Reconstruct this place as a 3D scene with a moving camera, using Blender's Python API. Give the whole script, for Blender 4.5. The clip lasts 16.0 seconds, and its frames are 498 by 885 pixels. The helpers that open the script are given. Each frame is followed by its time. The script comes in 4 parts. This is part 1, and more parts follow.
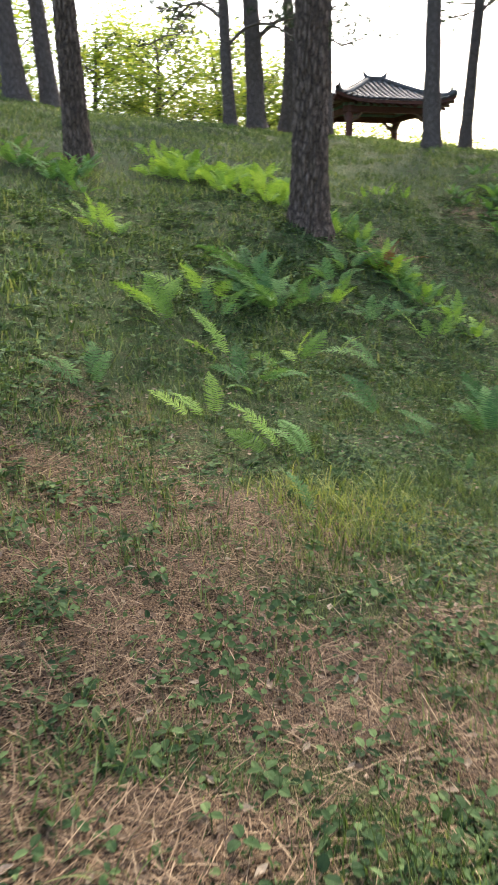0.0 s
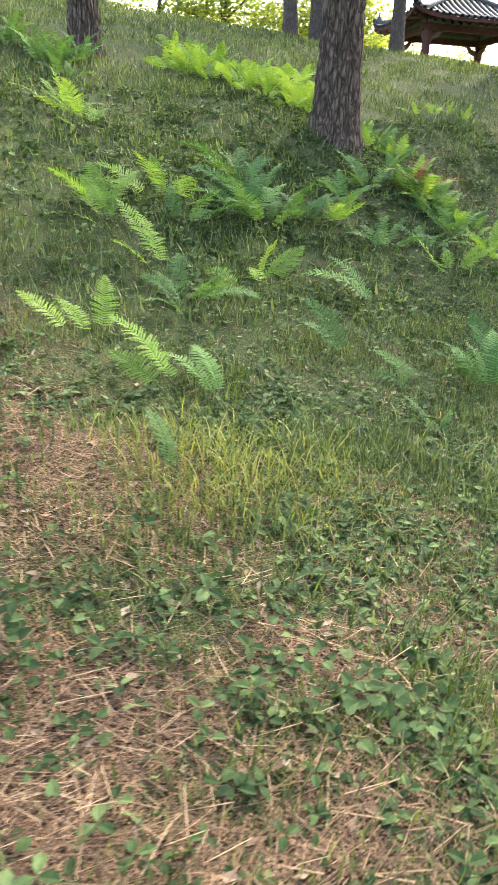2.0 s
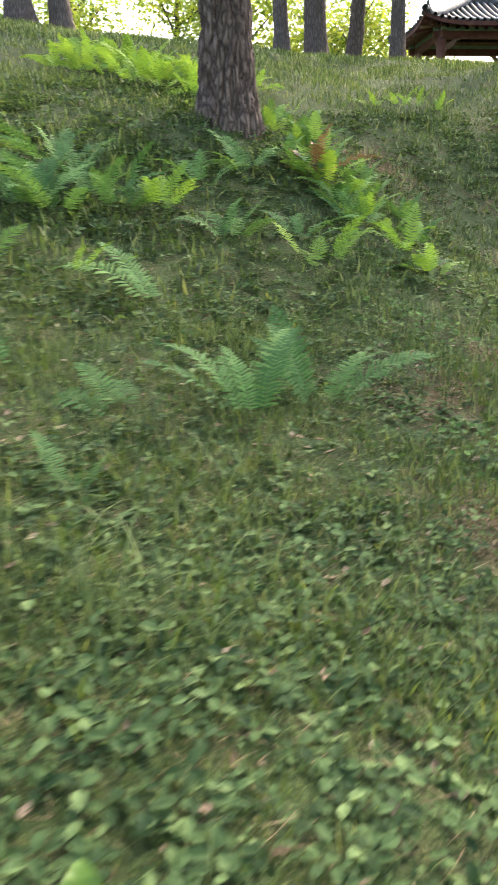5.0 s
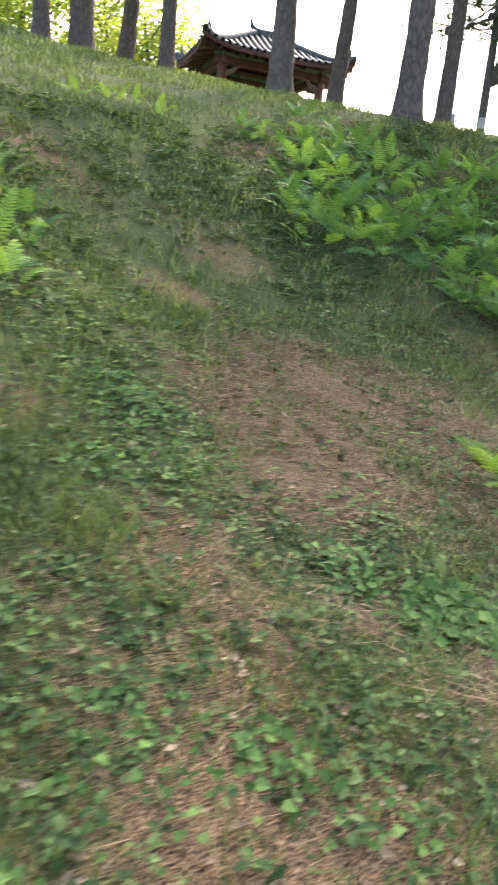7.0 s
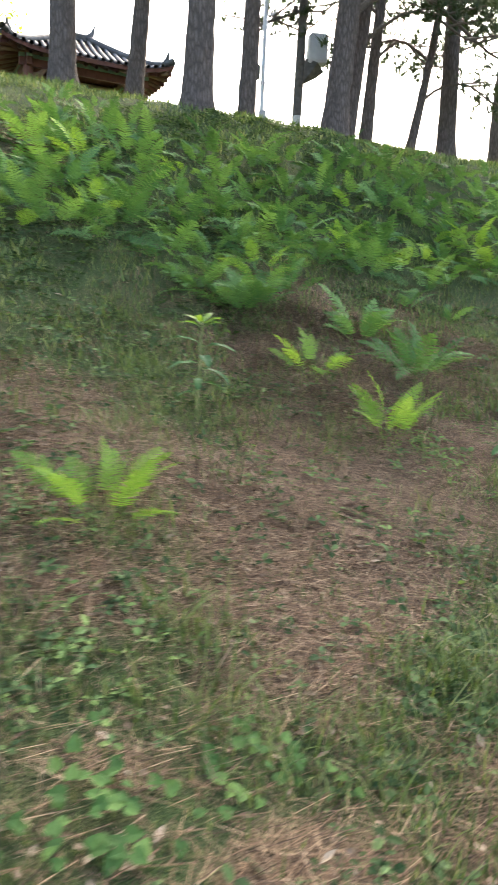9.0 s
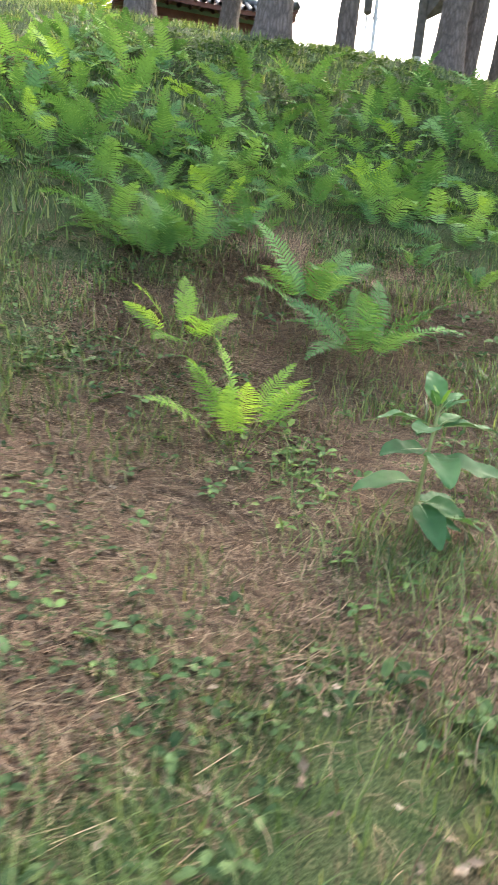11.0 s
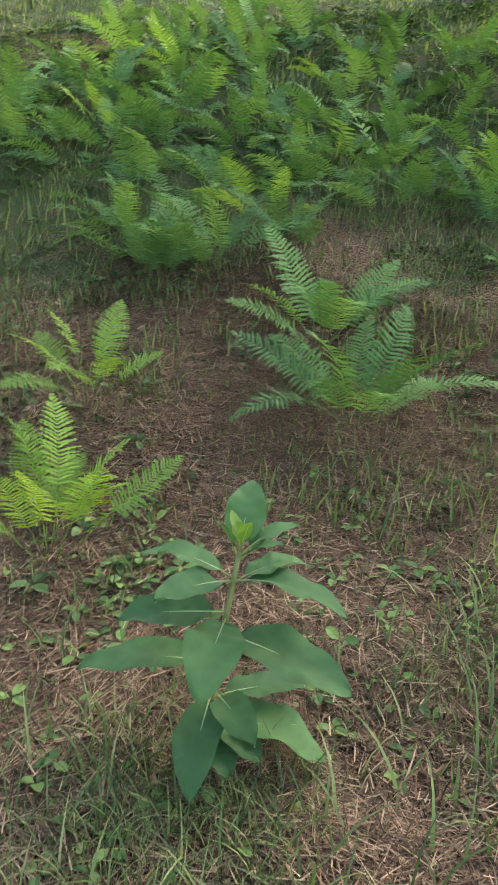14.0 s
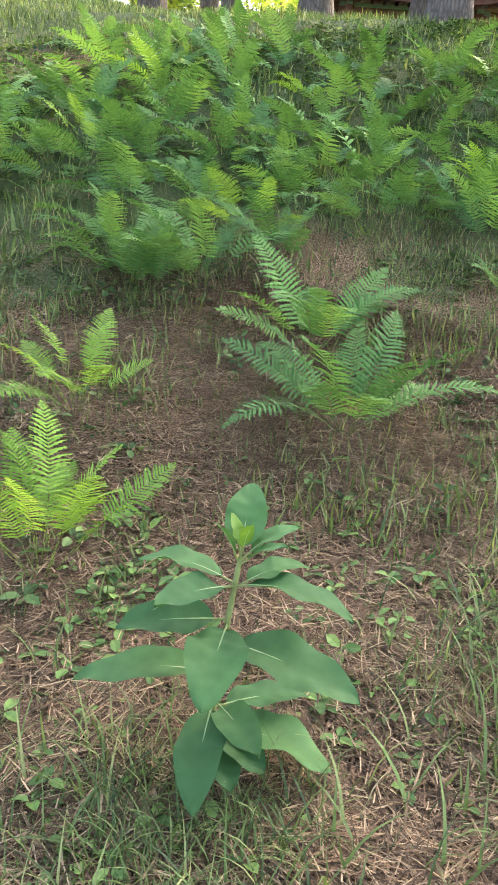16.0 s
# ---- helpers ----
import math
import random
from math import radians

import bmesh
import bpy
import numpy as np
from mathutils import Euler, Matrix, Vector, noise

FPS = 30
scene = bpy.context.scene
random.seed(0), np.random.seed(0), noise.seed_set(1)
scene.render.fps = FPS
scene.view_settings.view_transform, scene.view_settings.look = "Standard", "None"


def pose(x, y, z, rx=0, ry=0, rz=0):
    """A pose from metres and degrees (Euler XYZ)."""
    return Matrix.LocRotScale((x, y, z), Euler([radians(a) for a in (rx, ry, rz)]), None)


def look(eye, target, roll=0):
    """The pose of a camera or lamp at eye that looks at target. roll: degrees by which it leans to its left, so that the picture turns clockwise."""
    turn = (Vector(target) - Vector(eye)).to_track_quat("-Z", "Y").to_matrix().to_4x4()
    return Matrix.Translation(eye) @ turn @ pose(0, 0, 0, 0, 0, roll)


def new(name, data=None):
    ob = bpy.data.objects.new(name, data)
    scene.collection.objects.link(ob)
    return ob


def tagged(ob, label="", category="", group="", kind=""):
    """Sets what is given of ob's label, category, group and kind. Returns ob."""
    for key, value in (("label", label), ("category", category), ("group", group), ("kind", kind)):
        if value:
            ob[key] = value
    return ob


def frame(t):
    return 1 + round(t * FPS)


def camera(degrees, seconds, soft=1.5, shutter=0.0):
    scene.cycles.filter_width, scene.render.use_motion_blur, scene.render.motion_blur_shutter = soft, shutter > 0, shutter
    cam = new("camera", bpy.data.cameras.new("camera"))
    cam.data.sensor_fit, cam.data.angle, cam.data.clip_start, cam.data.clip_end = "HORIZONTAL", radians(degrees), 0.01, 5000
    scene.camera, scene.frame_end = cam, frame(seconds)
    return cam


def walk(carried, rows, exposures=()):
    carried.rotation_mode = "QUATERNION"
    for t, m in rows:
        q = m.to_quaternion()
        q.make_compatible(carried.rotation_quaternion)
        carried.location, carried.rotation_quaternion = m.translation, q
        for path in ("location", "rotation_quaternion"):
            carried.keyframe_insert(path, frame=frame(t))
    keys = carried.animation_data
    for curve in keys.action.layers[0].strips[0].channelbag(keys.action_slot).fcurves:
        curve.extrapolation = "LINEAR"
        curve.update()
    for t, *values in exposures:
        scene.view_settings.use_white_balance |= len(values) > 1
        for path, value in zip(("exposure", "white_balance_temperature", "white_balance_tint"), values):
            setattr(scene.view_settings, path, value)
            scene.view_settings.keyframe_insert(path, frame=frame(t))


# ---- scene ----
cam = camera(37.0, 16.0, 1.15, 0.5)
# seconds, place, then yaw to the left, pitch up and roll in degrees
PATH = [
    (0.0, -0.000, 0.000, 1.400, 0.01, -16.61, -3.01),
    (0.5, 0.218, 0.391, 1.257, 3.80, -16.32, -2.55),
    (1.0, 0.478, 0.688, 1.138, 4.15, -18.42, -3.26),
    (1.5, 0.706, 0.901, 1.071, 4.72, -21.00, -1.92),
    (2.0, 0.887, 1.142, 0.989, 4.92, -20.87, 0.49),
    (2.5, 1.160, 1.383, 0.854, 7.88, -20.76, 0.87),
    (3.0, 1.481, 1.690, 0.757, 11.30, -20.53, -0.94),
    (3.5, 1.787, 2.038, 0.651, 10.98, -19.46, -0.54),
    (4.0, 2.130, 2.327, 0.550, 11.55, -18.56, -4.20),
    (4.2, 2.252, 2.459, 0.485, 11.95, -17.68, -3.61),
    (6.3, 3.659, 4.414, 0.274, 2.28, -17.36, 3.72),
    (6.5, 3.827, 4.559, 0.224, -1.01, -16.64, 5.56),
    (7.0, 4.358, 4.865, 0.154, -3.49, -15.42, 4.75),
    (7.5, 4.853, 5.167, 0.113, -3.89, -15.39, 0.06),
    (8.0, 5.364, 5.570, -0.041, -7.16, -14.58, -1.93),
    (8.5, 5.842, 5.856, -0.083, -6.78, -15.03, 0.44),
    (9.0, 6.349, 6.208, -0.182, -10.72, -12.87, 2.64),
    (9.5, 6.892, 6.543, -0.294, -10.61, -13.17, 1.91),
    (9.7, 7.073, 6.672, -0.329, -9.36, -13.54, 1.72),
    (11.8, 9.019, 8.276, -0.377, 10.31, -15.84, 4.41),
    (12.0, 9.141, 8.394, -0.413, 12.73, -15.14, 4.00),
    (12.2, 9.254, 8.570, -0.386, 14.83, -14.75, 5.33),
    (12.5, 9.402, 8.861, -0.315, 11.73, -18.79, 9.65),
    (13.0, 9.577, 8.977, -0.266, 17.25, -20.88, 7.70),
    (13.5, 9.594, 9.052, -0.197, 22.43, -18.99, 5.04),
    (14.0, 9.565, 9.102, -0.188, 22.07, -17.10, 3.68),
    (14.5, 9.561, 9.109, -0.211, 19.64, -16.10, 2.28),
    (15.0, 9.530, 9.118, -0.221, 20.07, -15.76, 2.98),
    (15.5, 9.519, 9.117, -0.229, 20.33, -15.78, 3.21),
    (16.0, 9.518, 9.115, -0.237, 20.69, -15.71, 3.43),
    ]
walk(cam, [(t, pose(x, y, z, 90 + pitch, 0, yaw) @ pose(0, 0, 0, 0, 0, roll)) for t, x, y, z, yaw, pitch, roll in PATH],
     [(0.0, 2.11, 6600, 10), (1.0, 2.55, 6700, 10), (2.0, 2.78, 6800, 10), (2.9, 2.78, 6800, 10), (3.5, 2.56, 6900, 10), (4.2, 2.49, 6900, 10), (6.4, 3.13, 6900, 10), (7.1, 2.83, 6900, 10), (9.0, 2.87, 6900, 10), (12.0, 3.50, 7100, 10), (12.6, 3.49, 7000, 10), (13.2, 3.79, 7000, 10), (13.5, 3.61, 7000, 10), (14.0, 2.83, 7100, 10), (15.0, 3.39, 7100, 10), (16.0, 3.39, 7100, 10)])

# ---------------------------------------------------------------- light
SUN_AZ, SUN_EL = 20.0, 43.0   # degrees to the right of +y, above the horizon
world = bpy.data.worlds.new("sky")
scene.world = world
world.use_nodes = True
wn = world.node_tree
sky = wn.nodes.new("ShaderNodeTexSky")
sky.sky_type, sky.sun_disc = "NISHITA", False
sky.sun_elevation, sky.sun_rotation = radians(SUN_EL), radians(SUN_AZ)
sky.dust_density, sky.air_density = 4.0, 1.0
wn.links.new(sky.outputs[0], wn.nodes["Background"].inputs[0])
wn.nodes["Background"].inputs[1].default_value = 0.15
sun = new("sun", bpy.data.lights.new("sun", "SUN"))
sun.data.energy, sun.data.angle, sun.data.color = 1.1, radians(3.0), (1.0, 0.9, 0.74)
sun_dir = Vector((math.cos(radians(SUN_EL)) * math.sin(radians(SUN_AZ)), math.cos(radians(SUN_EL)) * math.cos(radians(SUN_AZ)), math.sin(radians(SUN_EL))))
sun.matrix_world = look(sun_dir * 60, (0, 0, 0))

# ---------------------------------------------------------------- materials


def mat(name, rough=0.8, spec=0.3):
    m = bpy.data.materials.new(name)
    m.use_nodes = True
    nt = m.node_tree
    b = nt.nodes["Principled BSDF"]
    b.inputs["Roughness"].default_value = rough
    b.inputs["Specular IOR Level"].default_value = spec
    return m, nt, b


def node(nt, kind, **kw):
    n = nt.nodes.new(kind)
    for k, v in kw.items():
        n.inputs[k.replace("_", " ")].default_value = v
    return n


def ramp(nt, fac, stops):
    r = nt.nodes.new("ShaderNodeValToRGB")
    while len(r.color_ramp.elements) < len(stops):
        r.color_ramp.elements.new(0.5)
    for e, (p, c) in zip(r.color_ramp.elements, stops):
        e.position, e.color = p, (*c, 1)
    nt.links.new(fac, r.inputs[0])
    return r.outputs[0]


def noise_tex(nt, scale, detail=4.0, stretch=(1, 1, 1), coords="Object"):
    c = nt.nodes.new("ShaderNodeTexCoord")
    mp = nt.nodes.new("ShaderNodeMapping")
    mp.inputs["Scale"].default_value = stretch
    nt.links.new(c.outputs[coords], mp.inputs[0])
    n = node(nt, "ShaderNodeTexNoise", Scale=scale, Detail=detail)
    nt.links.new(mp.outputs[0], n.inputs["Vector"])
    return n.outputs[0], mp


def mixed(nt, fac, a, b, how="MIX"):
    m = nt.nodes.new("ShaderNodeMix")
    m.data_type, m.blend_type = "RGBA", how
    for sock, v in ((m.inputs[0], fac), (m.inputs[6], a), (m.inputs[7], b)):
        if isinstance(v, bpy.types.NodeSocket):
            nt.links.new(v, sock)
        elif isinstance(v, tuple):
            sock.default_value = (*v, 1)
        else:
            sock.default_value = v
    return m.outputs[2]


def bumped(nt, b, height, strength, dist):
    n = node(nt, "ShaderNodeBump", Strength=strength, Distance=dist)
    nt.links.new(height, n.inputs["Height"])
    nt.links.new(n.outputs[0], b.inputs["Normal"])


def leaf_mat(name, dark, light, tip=None, trans=0.35, rough=0.55, spec=0.35, per="island", grain=60.0):
    """Leaves: colour varied leaf by leaf and by a fine grain, with light shining through."""
    m, nt, b = mat(name, rough, spec)
    if per == "island":
        rnd = nt.nodes.new("ShaderNodeNewGeometry").outputs["Random Per Island"]
    else:
        rnd = nt.nodes.new("ShaderNodeObjectInfo").outputs["Random"]
    stops = [(0.0, dark), (0.75, light)] + ([(1.0, tip)] if tip else [])
    base = ramp(nt, rnd, stops)
    g, _ = noise_tex(nt, grain, 3.0)
    col = mixed(nt, 0.35, base, ramp(nt, g, [(0.3, (0.35, 0.35, 0.3)), (0.7, (1, 1, 1))]), "MULTIPLY")
    nt.links.new(col, b.inputs["Base Color"])
    t = nt.nodes.new("ShaderNodeBsdfTranslucent")
    warm = mixed(nt, 1.0, col, (1.25, 1.2, 0.55), "MULTIPLY")
    nt.links.new(warm, t.inputs[0])
    mx = node(nt, "ShaderNodeMixShader", Fac=trans)
    nt.links.new(b.outputs[0], mx.inputs[1])
    nt.links.new(t.outputs[0], mx.inputs[2])
    nt.links.new(mx.outputs[0], nt.nodes["Material Output"].inputs[0])
    return m


def plain(name, c0, c1, scale=12.0, rough=0.7, metal=0.0, bump=0.2, stretch=(1, 1, 1)):
    m, nt, b = mat(name, rough)
    b.inputs["Metallic"].default_value = metal
    f, _ = noise_tex(nt, scale, 6.0, stretch)
    nt.links.new(ramp(nt, f, [(0.3, c0), (0.7, c1)]), b.inputs["Base Color"])
    if bump:
        bumped(nt, b, f, bump, 0.01)
    return m


def soil_mat():
    m, nt, b = mat("needle_litter_soil", 0.95, 0.1)
    mid, _ = noise_tex(nt, 6.0, 6.0)
    fine, _ = noise_tex(nt, 120.0, 4.0)
    litter = ramp(nt, fine, [(0.38, (0.016, 0.011, 0.007)), (0.5, (0.125, 0.08, 0.047)), (0.62, (0.37, 0.255, 0.155))])
    green = ramp(nt, fine, [(0.3, (0.016, 0.026, 0.01)), (0.55, (0.05, 0.078, 0.028)), (0.75, (0.12, 0.135, 0.06))])
    clump, _ = noise_tex(nt, 22.0, 3.0)
    litter = mixed(nt, 0.4, litter, ramp(nt, clump, [(0.36, (0.3, 0.28, 0.25)), (0.62, (1, 1, 1))]), "MULTIPLY")
    at = nt.nodes.new("ShaderNodeAttribute")
    at.attribute_name = "litter"
    f = ramp(nt, mixed(nt, 0.4, at.outputs["Fac"], mid), [(0.2, (0, 0, 0)), (0.6, (1, 1, 1))])
    nt.links.new(mixed(nt, f, green, litter), b.inputs["Base Color"])
    bumped(nt, b, fine, 0.7, 0.03)
    return m


def bark_mat(name, c_deep, c_mid, c_top):
    m, nt, b = mat(name, 0.95, 0.15)
    c = nt.nodes.new("ShaderNodeTexCoord")
    mp = nt.nodes.new("ShaderNodeMapping")
    mp.inputs["Scale"].default_value = (1, 1, 0.22)
    nt.links.new(c.outputs["Object"], mp.inputs[0])
    warp = node(nt, "ShaderNodeTexNoise", Scale=9.0, Detail=3.0)
    nt.links.new(mp.outputs[0], warp.inputs["Vector"])
    add = nt.nodes.new("ShaderNodeVectorMath")
    add.operation = "MULTIPLY_ADD"
    add.inputs[1].default_value = (0.06, 0.06, 0.06)
    nt.links.new(warp.outputs["Color"], add.inputs[0])
    nt.links.new(mp.outputs[0], add.inputs[2])
    v = nt.nodes.new("ShaderNodeTexVoronoi")
    v.feature = "DISTANCE_TO_EDGE"
    v.inputs["Scale"].default_value = 20.0
    nt.links.new(add.outputs[0], v.inputs["Vector"])
    fine, _ = noise_tex(nt, 70.0, 5.0, (1, 1, 0.4))
    plates = ramp(nt, v.outputs["Distance"], [(0.0, (0, 0, 0)), (0.3, (1, 1, 1))])
    tint = ramp(nt, fine, [(0.3, c_mid), (0.7, c_top)])
    nt.links.new(mixed(nt, plates, c_deep, tint), b.inputs["Base Color"])
    h = mixed(nt, 0.25, plates, fine)
    bumped(nt, b, h, 0.7, 0.025)
    return m


SOIL = soil_mat()
BARK = bark_mat("pine_bark", (0.048, 0.034, 0.027), (0.14, 0.1, 0.079), (0.24, 0.178, 0.138))
BARK_FAR = bark_mat("dark_pine_bark", (0.075, 0.06, 0.053), (0.115, 0.093, 0.082), (0.18, 0.145, 0.126))
TWIG = plain("twig_bark", (0.06, 0.045, 0.035), (0.14, 0.11, 0.085), 30)
NEEDLE = leaf_mat("pine_needles", (0.02, 0.035, 0.018), (0.05, 0.075, 0.03), trans=0.2)
BROAD = leaf_mat("backlit_leaves", (0.14, 0.22, 0.05), (0.34, 0.42, 0.09), (0.5, 0.52, 0.12), trans=0.55)
GRASS = leaf_mat("grass_blades", (0.035, 0.065, 0.02), (0.14, 0.205, 0.062), (0.29, 0.31, 0.13), trans=0.3)
GRASS_HI = leaf_mat("tall_grass_blades", (0.055, 0.1, 0.03), (0.15, 0.215, 0.065), (0.27, 0.31, 0.12), trans=0.35)
COVER = leaf_mat("ground_cover_leaves", (0.026, 0.055, 0.022), (0.088, 0.15, 0.056), (0.18, 0.26, 0.105), trans=0.3, rough=0.7, spec=0.12)
COVER_HI = leaf_mat("bright_seedling_leaves", (0.07, 0.14, 0.05), (0.16, 0.27, 0.08), (0.26, 0.38, 0.12), trans=0.3, rough=0.6, spec=0.2)
# yellowish grass near the start, its patch of sun put into the colour
GRASS_SUNLIT = leaf_mat("sunlit_yellow_grass_blades", (0.13, 0.18, 0.04), (0.3, 0.36, 0.08), (0.48, 0.46, 0.15), trans=0.4)
HEART = leaf_mat("heart_leaves", (0.045, 0.105, 0.03), (0.1, 0.2, 0.055), (0.19, 0.31, 0.09), trans=0.3, rough=0.65, spec=0.15)
STRAW = leaf_mat("pine_straw", (0.028, 0.016, 0.009), (0.215, 0.134, 0.077), (0.48, 0.35, 0.215), trans=0.05, rough=0.8)
DEAD = leaf_mat("dead_leaves", (0.14, 0.09, 0.055), (0.32, 0.24, 0.17), (0.45, 0.36, 0.26), trans=0.1, rough=0.8)
FERN = leaf_mat("fern_green", (0.062, 0.15, 0.05), (0.13, 0.26, 0.08), (0.195, 0.34, 0.105), trans=0.33, rough=0.7, spec=0.15, per="object", grain=25)
FERN_Y = leaf_mat("fern_yellow_green", (0.15, 0.28, 0.055), (0.22, 0.37, 0.075), (0.29, 0.44, 0.09), trans=0.42, rough=0.7, spec=0.15, per="object", grain=25)
FERN_R = leaf_mat("fern_withered", (0.16, 0.08, 0.05), (0.26, 0.14, 0.09), trans=0.2, per="object", grain=25)
STALK = plain("fern_stalk", (0.05, 0.03, 0.015), (0.12, 0.075, 0.035), 40)
POKE = leaf_mat("broad_weed_leaf", (0.044, 0.118, 0.042), (0.074, 0.17, 0.058), trans=0.26, rough=0.62, spec=0.2, per="object", grain=18)
POKE_Y = leaf_mat("young_weed_leaf", (0.11, 0.22, 0.04), (0.17, 0.3, 0.05), trans=0.45, rough=0.42, per="object", grain=18)
POKE_STEM = plain("green_stem", (0.13, 0.16, 0.05), (0.24, 0.26, 0.1), 25, 0.5)
TILE = plain("roof_tile_grey", (0.06, 0.064, 0.068), (0.13, 0.135, 0.14), 6, 0.75)
DANCHEONG = plain("red_brown_painted_wood", (0.085, 0.034, 0.03), (0.15, 0.062, 0.052), 5, 0.65)
PAINT_TEAL = plain("faded_teal_paint", (0.12, 0.2, 0.17), (0.2, 0.28, 0.23), 5, 0.65)
OCHRE = plain("faded_ochre_paint", (0.14, 0.085, 0.065), (0.22, 0.145, 0.11), 5, 0.7)
GRANITE = plain("granite_block", (0.3, 0.29, 0.27), (0.42, 0.41, 0.38), 20, 0.9)
STEEL = plain("galvanised_steel", (0.42, 0.43, 0.44), (0.55, 0.56, 0.57), 8, 0.45, 0.6, 0.05)
BOXGREY = plain("grey_cabinet_paint", (0.36, 0.37, 0.38), (0.45, 0.46, 0.47), 4, 0.5, 0.0, 0.03)
POLE_DARK = plain("weathered_dark_pole", (0.06, 0.055, 0.05), (0.12, 0.11, 0.1), 10, 0.85)

# ---------------------------------------------------------------- mesh helpers


def mesh_of(name, verts, tris, material, smooth=False):
    verts, tris = np.asarray(verts, np.float32), np.asarray(tris, np.int32)
    me = bpy.data.meshes.new(name)
    me.vertices.add(len(verts))
    me.vertices.foreach_set("co", verts.ravel())
    me.loops.add(tris.size)
    me.loops.foreach_set("vertex_index", tris.ravel())
    me.polygons.add(len(tris))
    me.polygons.foreach_set("loop_start", np.arange(len(tris), dtype=np.int32) * tris.shape[1])
    me.polygons.foreach_set("use_smooth", np.full(len(tris), smooth))
    me.update(calc_edges=True)
    me.materials.append(material)
    return me


def part(name, me, parent, label=""):
    ob = new(name, me)
    ob.parent = parent
    return tagged(ob, label)


def bm_mesh(name, bm, material, smooth=False):
    me = bpy.data.meshes.new(name)
    bm.to_mesh(me)
    bm.free()
    me.materials.append(material)
    if smooth:
        me.polygons.foreach_set("use_smooth", np.full(len(me.polygons), True))
    return me


def box_bm(bm, size, m, bevel=0.01):
    """A bevelled block of that size at the pose m, added to bm."""
    made = bmesh.ops.create_cube(bm, size=1.0, matrix=m @ Matrix.Diagonal((*size, 1)))
    if bevel:
        edges = list({e for v in made["verts"] for e in v.link_edges})
        bmesh.ops.bevel(bm, geom=edges, offset=bevel, segments=1, affect="EDGES")
    return bm


def box(name, size, m, material, parent, label="", bevel=0.01):
    return part(name, bm_mesh(name, box_bm(bmesh.new(), size, m, bevel), material), parent, label)


def tube(points, radii, sides, twist=None):
    """Rings along the points joined into a tube: (verts, quads)."""
    P = np.asarray(points, float)
    T = np.gradient(P, axis=0)
    T /= np.linalg.norm(T, axis=1)[:, None] + 1e-9
    ref = np.where(np.abs(T[:, 2:3]) > 0.9, [[1.0, 0, 0]], [[0, 0, 1.0]])
    U = np.cross(T, ref)
    U /= np.linalg.norm(U, axis=1)[:, None]
    for i in range(1, len(U)):
        U[i] = U[i - 1] - T[i] * (U[i - 1] @ T[i])
        U[i] /= np.linalg.norm(U[i])
    W = np.cross(T, U)
    a = np.linspace(0, 2 * np.pi, sides, endpoint=False)
    R = np.broadcast_to((np.asarray(radii, float) * np.ones(len(P)) if np.ndim(radii) == 0 else np.asarray(radii, float)).reshape(len(P), -1), (len(P), sides))
    V = P[:, None] + (U[:, None] * np.cos(a)[None, :, None] + W[:, None] * np.sin(a)[None, :, None]) * R[..., None]
    i, j = np.meshgrid(np.arange(len(P) - 1), np.arange(sides), indexing="ij")
    k = (j + 1) % sides
    Q = np.stack([i * sides + j, i * sides + k, (i + 1) * sides + k, (i + 1) * sides + j], -1).reshape(-1, 4)
    return V.reshape(-1, 3), Q


def joined(pieces):
    vs, fs, n = [], [], 0
    for v, f in pieces:
        vs.append(v)
        fs.append(f + n)
        n += len(v)
    return np.concatenate(vs), np.concatenate(fs)


def spread(tv, tf, pos, yaw, size, tilt=0.0, tilt_dir=0.0):
    """Copies of the template (tv, tf) at the places pos, turned, leaned and sized, as one soup of faces."""
    n = len(pos)
    size = np.broadcast_to(np.asarray(size, float).reshape(n, -1) if np.ndim(size) else np.full((n, 1), size), (n, 3)) if np.ndim(size) < 2 or np.shape(size)[1] != 3 else size
    v = tv[None] * size[:, None]
    c, s = np.cos(yaw)[:, None], np.sin(yaw)[:, None]
    x, y, z = v[..., 0] * c - v[..., 1] * s, v[..., 0] * s + v[..., 1] * c, v[..., 2]
    t, td = np.broadcast_to(tilt, n)[:, None], np.broadcast_to(tilt_dir, n)[:, None]
    ax = x * np.cos(td) + y * np.sin(td)
    ay = -x * np.sin(td) + y * np.cos(td)
    bx, bz = ax * np.cos(t) + z * np.sin(t), -ax * np.sin(t) + z * np.cos(t)
    v = np.stack([bx * np.cos(td) - ay * np.sin(td), bx * np.sin(td) + ay * np.cos(td), bz], -1) + pos[:, None]
    f = tf[None] + (np.arange(n) * len(tv))[:, None, None]
    return v.reshape(-1, 3), f.reshape(-1, tf.shape[1])


rng = np.random.default_rng(7)


def lattice(ix, iy, seed):
    h = np.sin(ix * 127.1 + iy * 311.7 + seed * 74.7) * 43758.5453
    return h - np.floor(h)


def vnoise(x, y, scale, seed=0):
    """Smooth noise from 0 to 1, of that grain in metres."""
    x, y = np.asarray(x, float) / scale, np.asarray(y, float) / scale
    ix, iy = np.floor(x), np.floor(y)
    u, v = x - ix, y - iy
    u, v = u * u * (3 - 2 * u), v * v * (3 - 2 * v)
    a, b = lattice(ix, iy, seed), lattice(ix + 1, iy, seed)
    c, d = lattice(ix, iy + 1, seed), lattice(ix + 1, iy + 1, seed)
    return (a * (1 - u) + b * u) * (1 - v) + (c * (1 - u) + d * u) * v


# ---------------------------------------------------------------- the mound

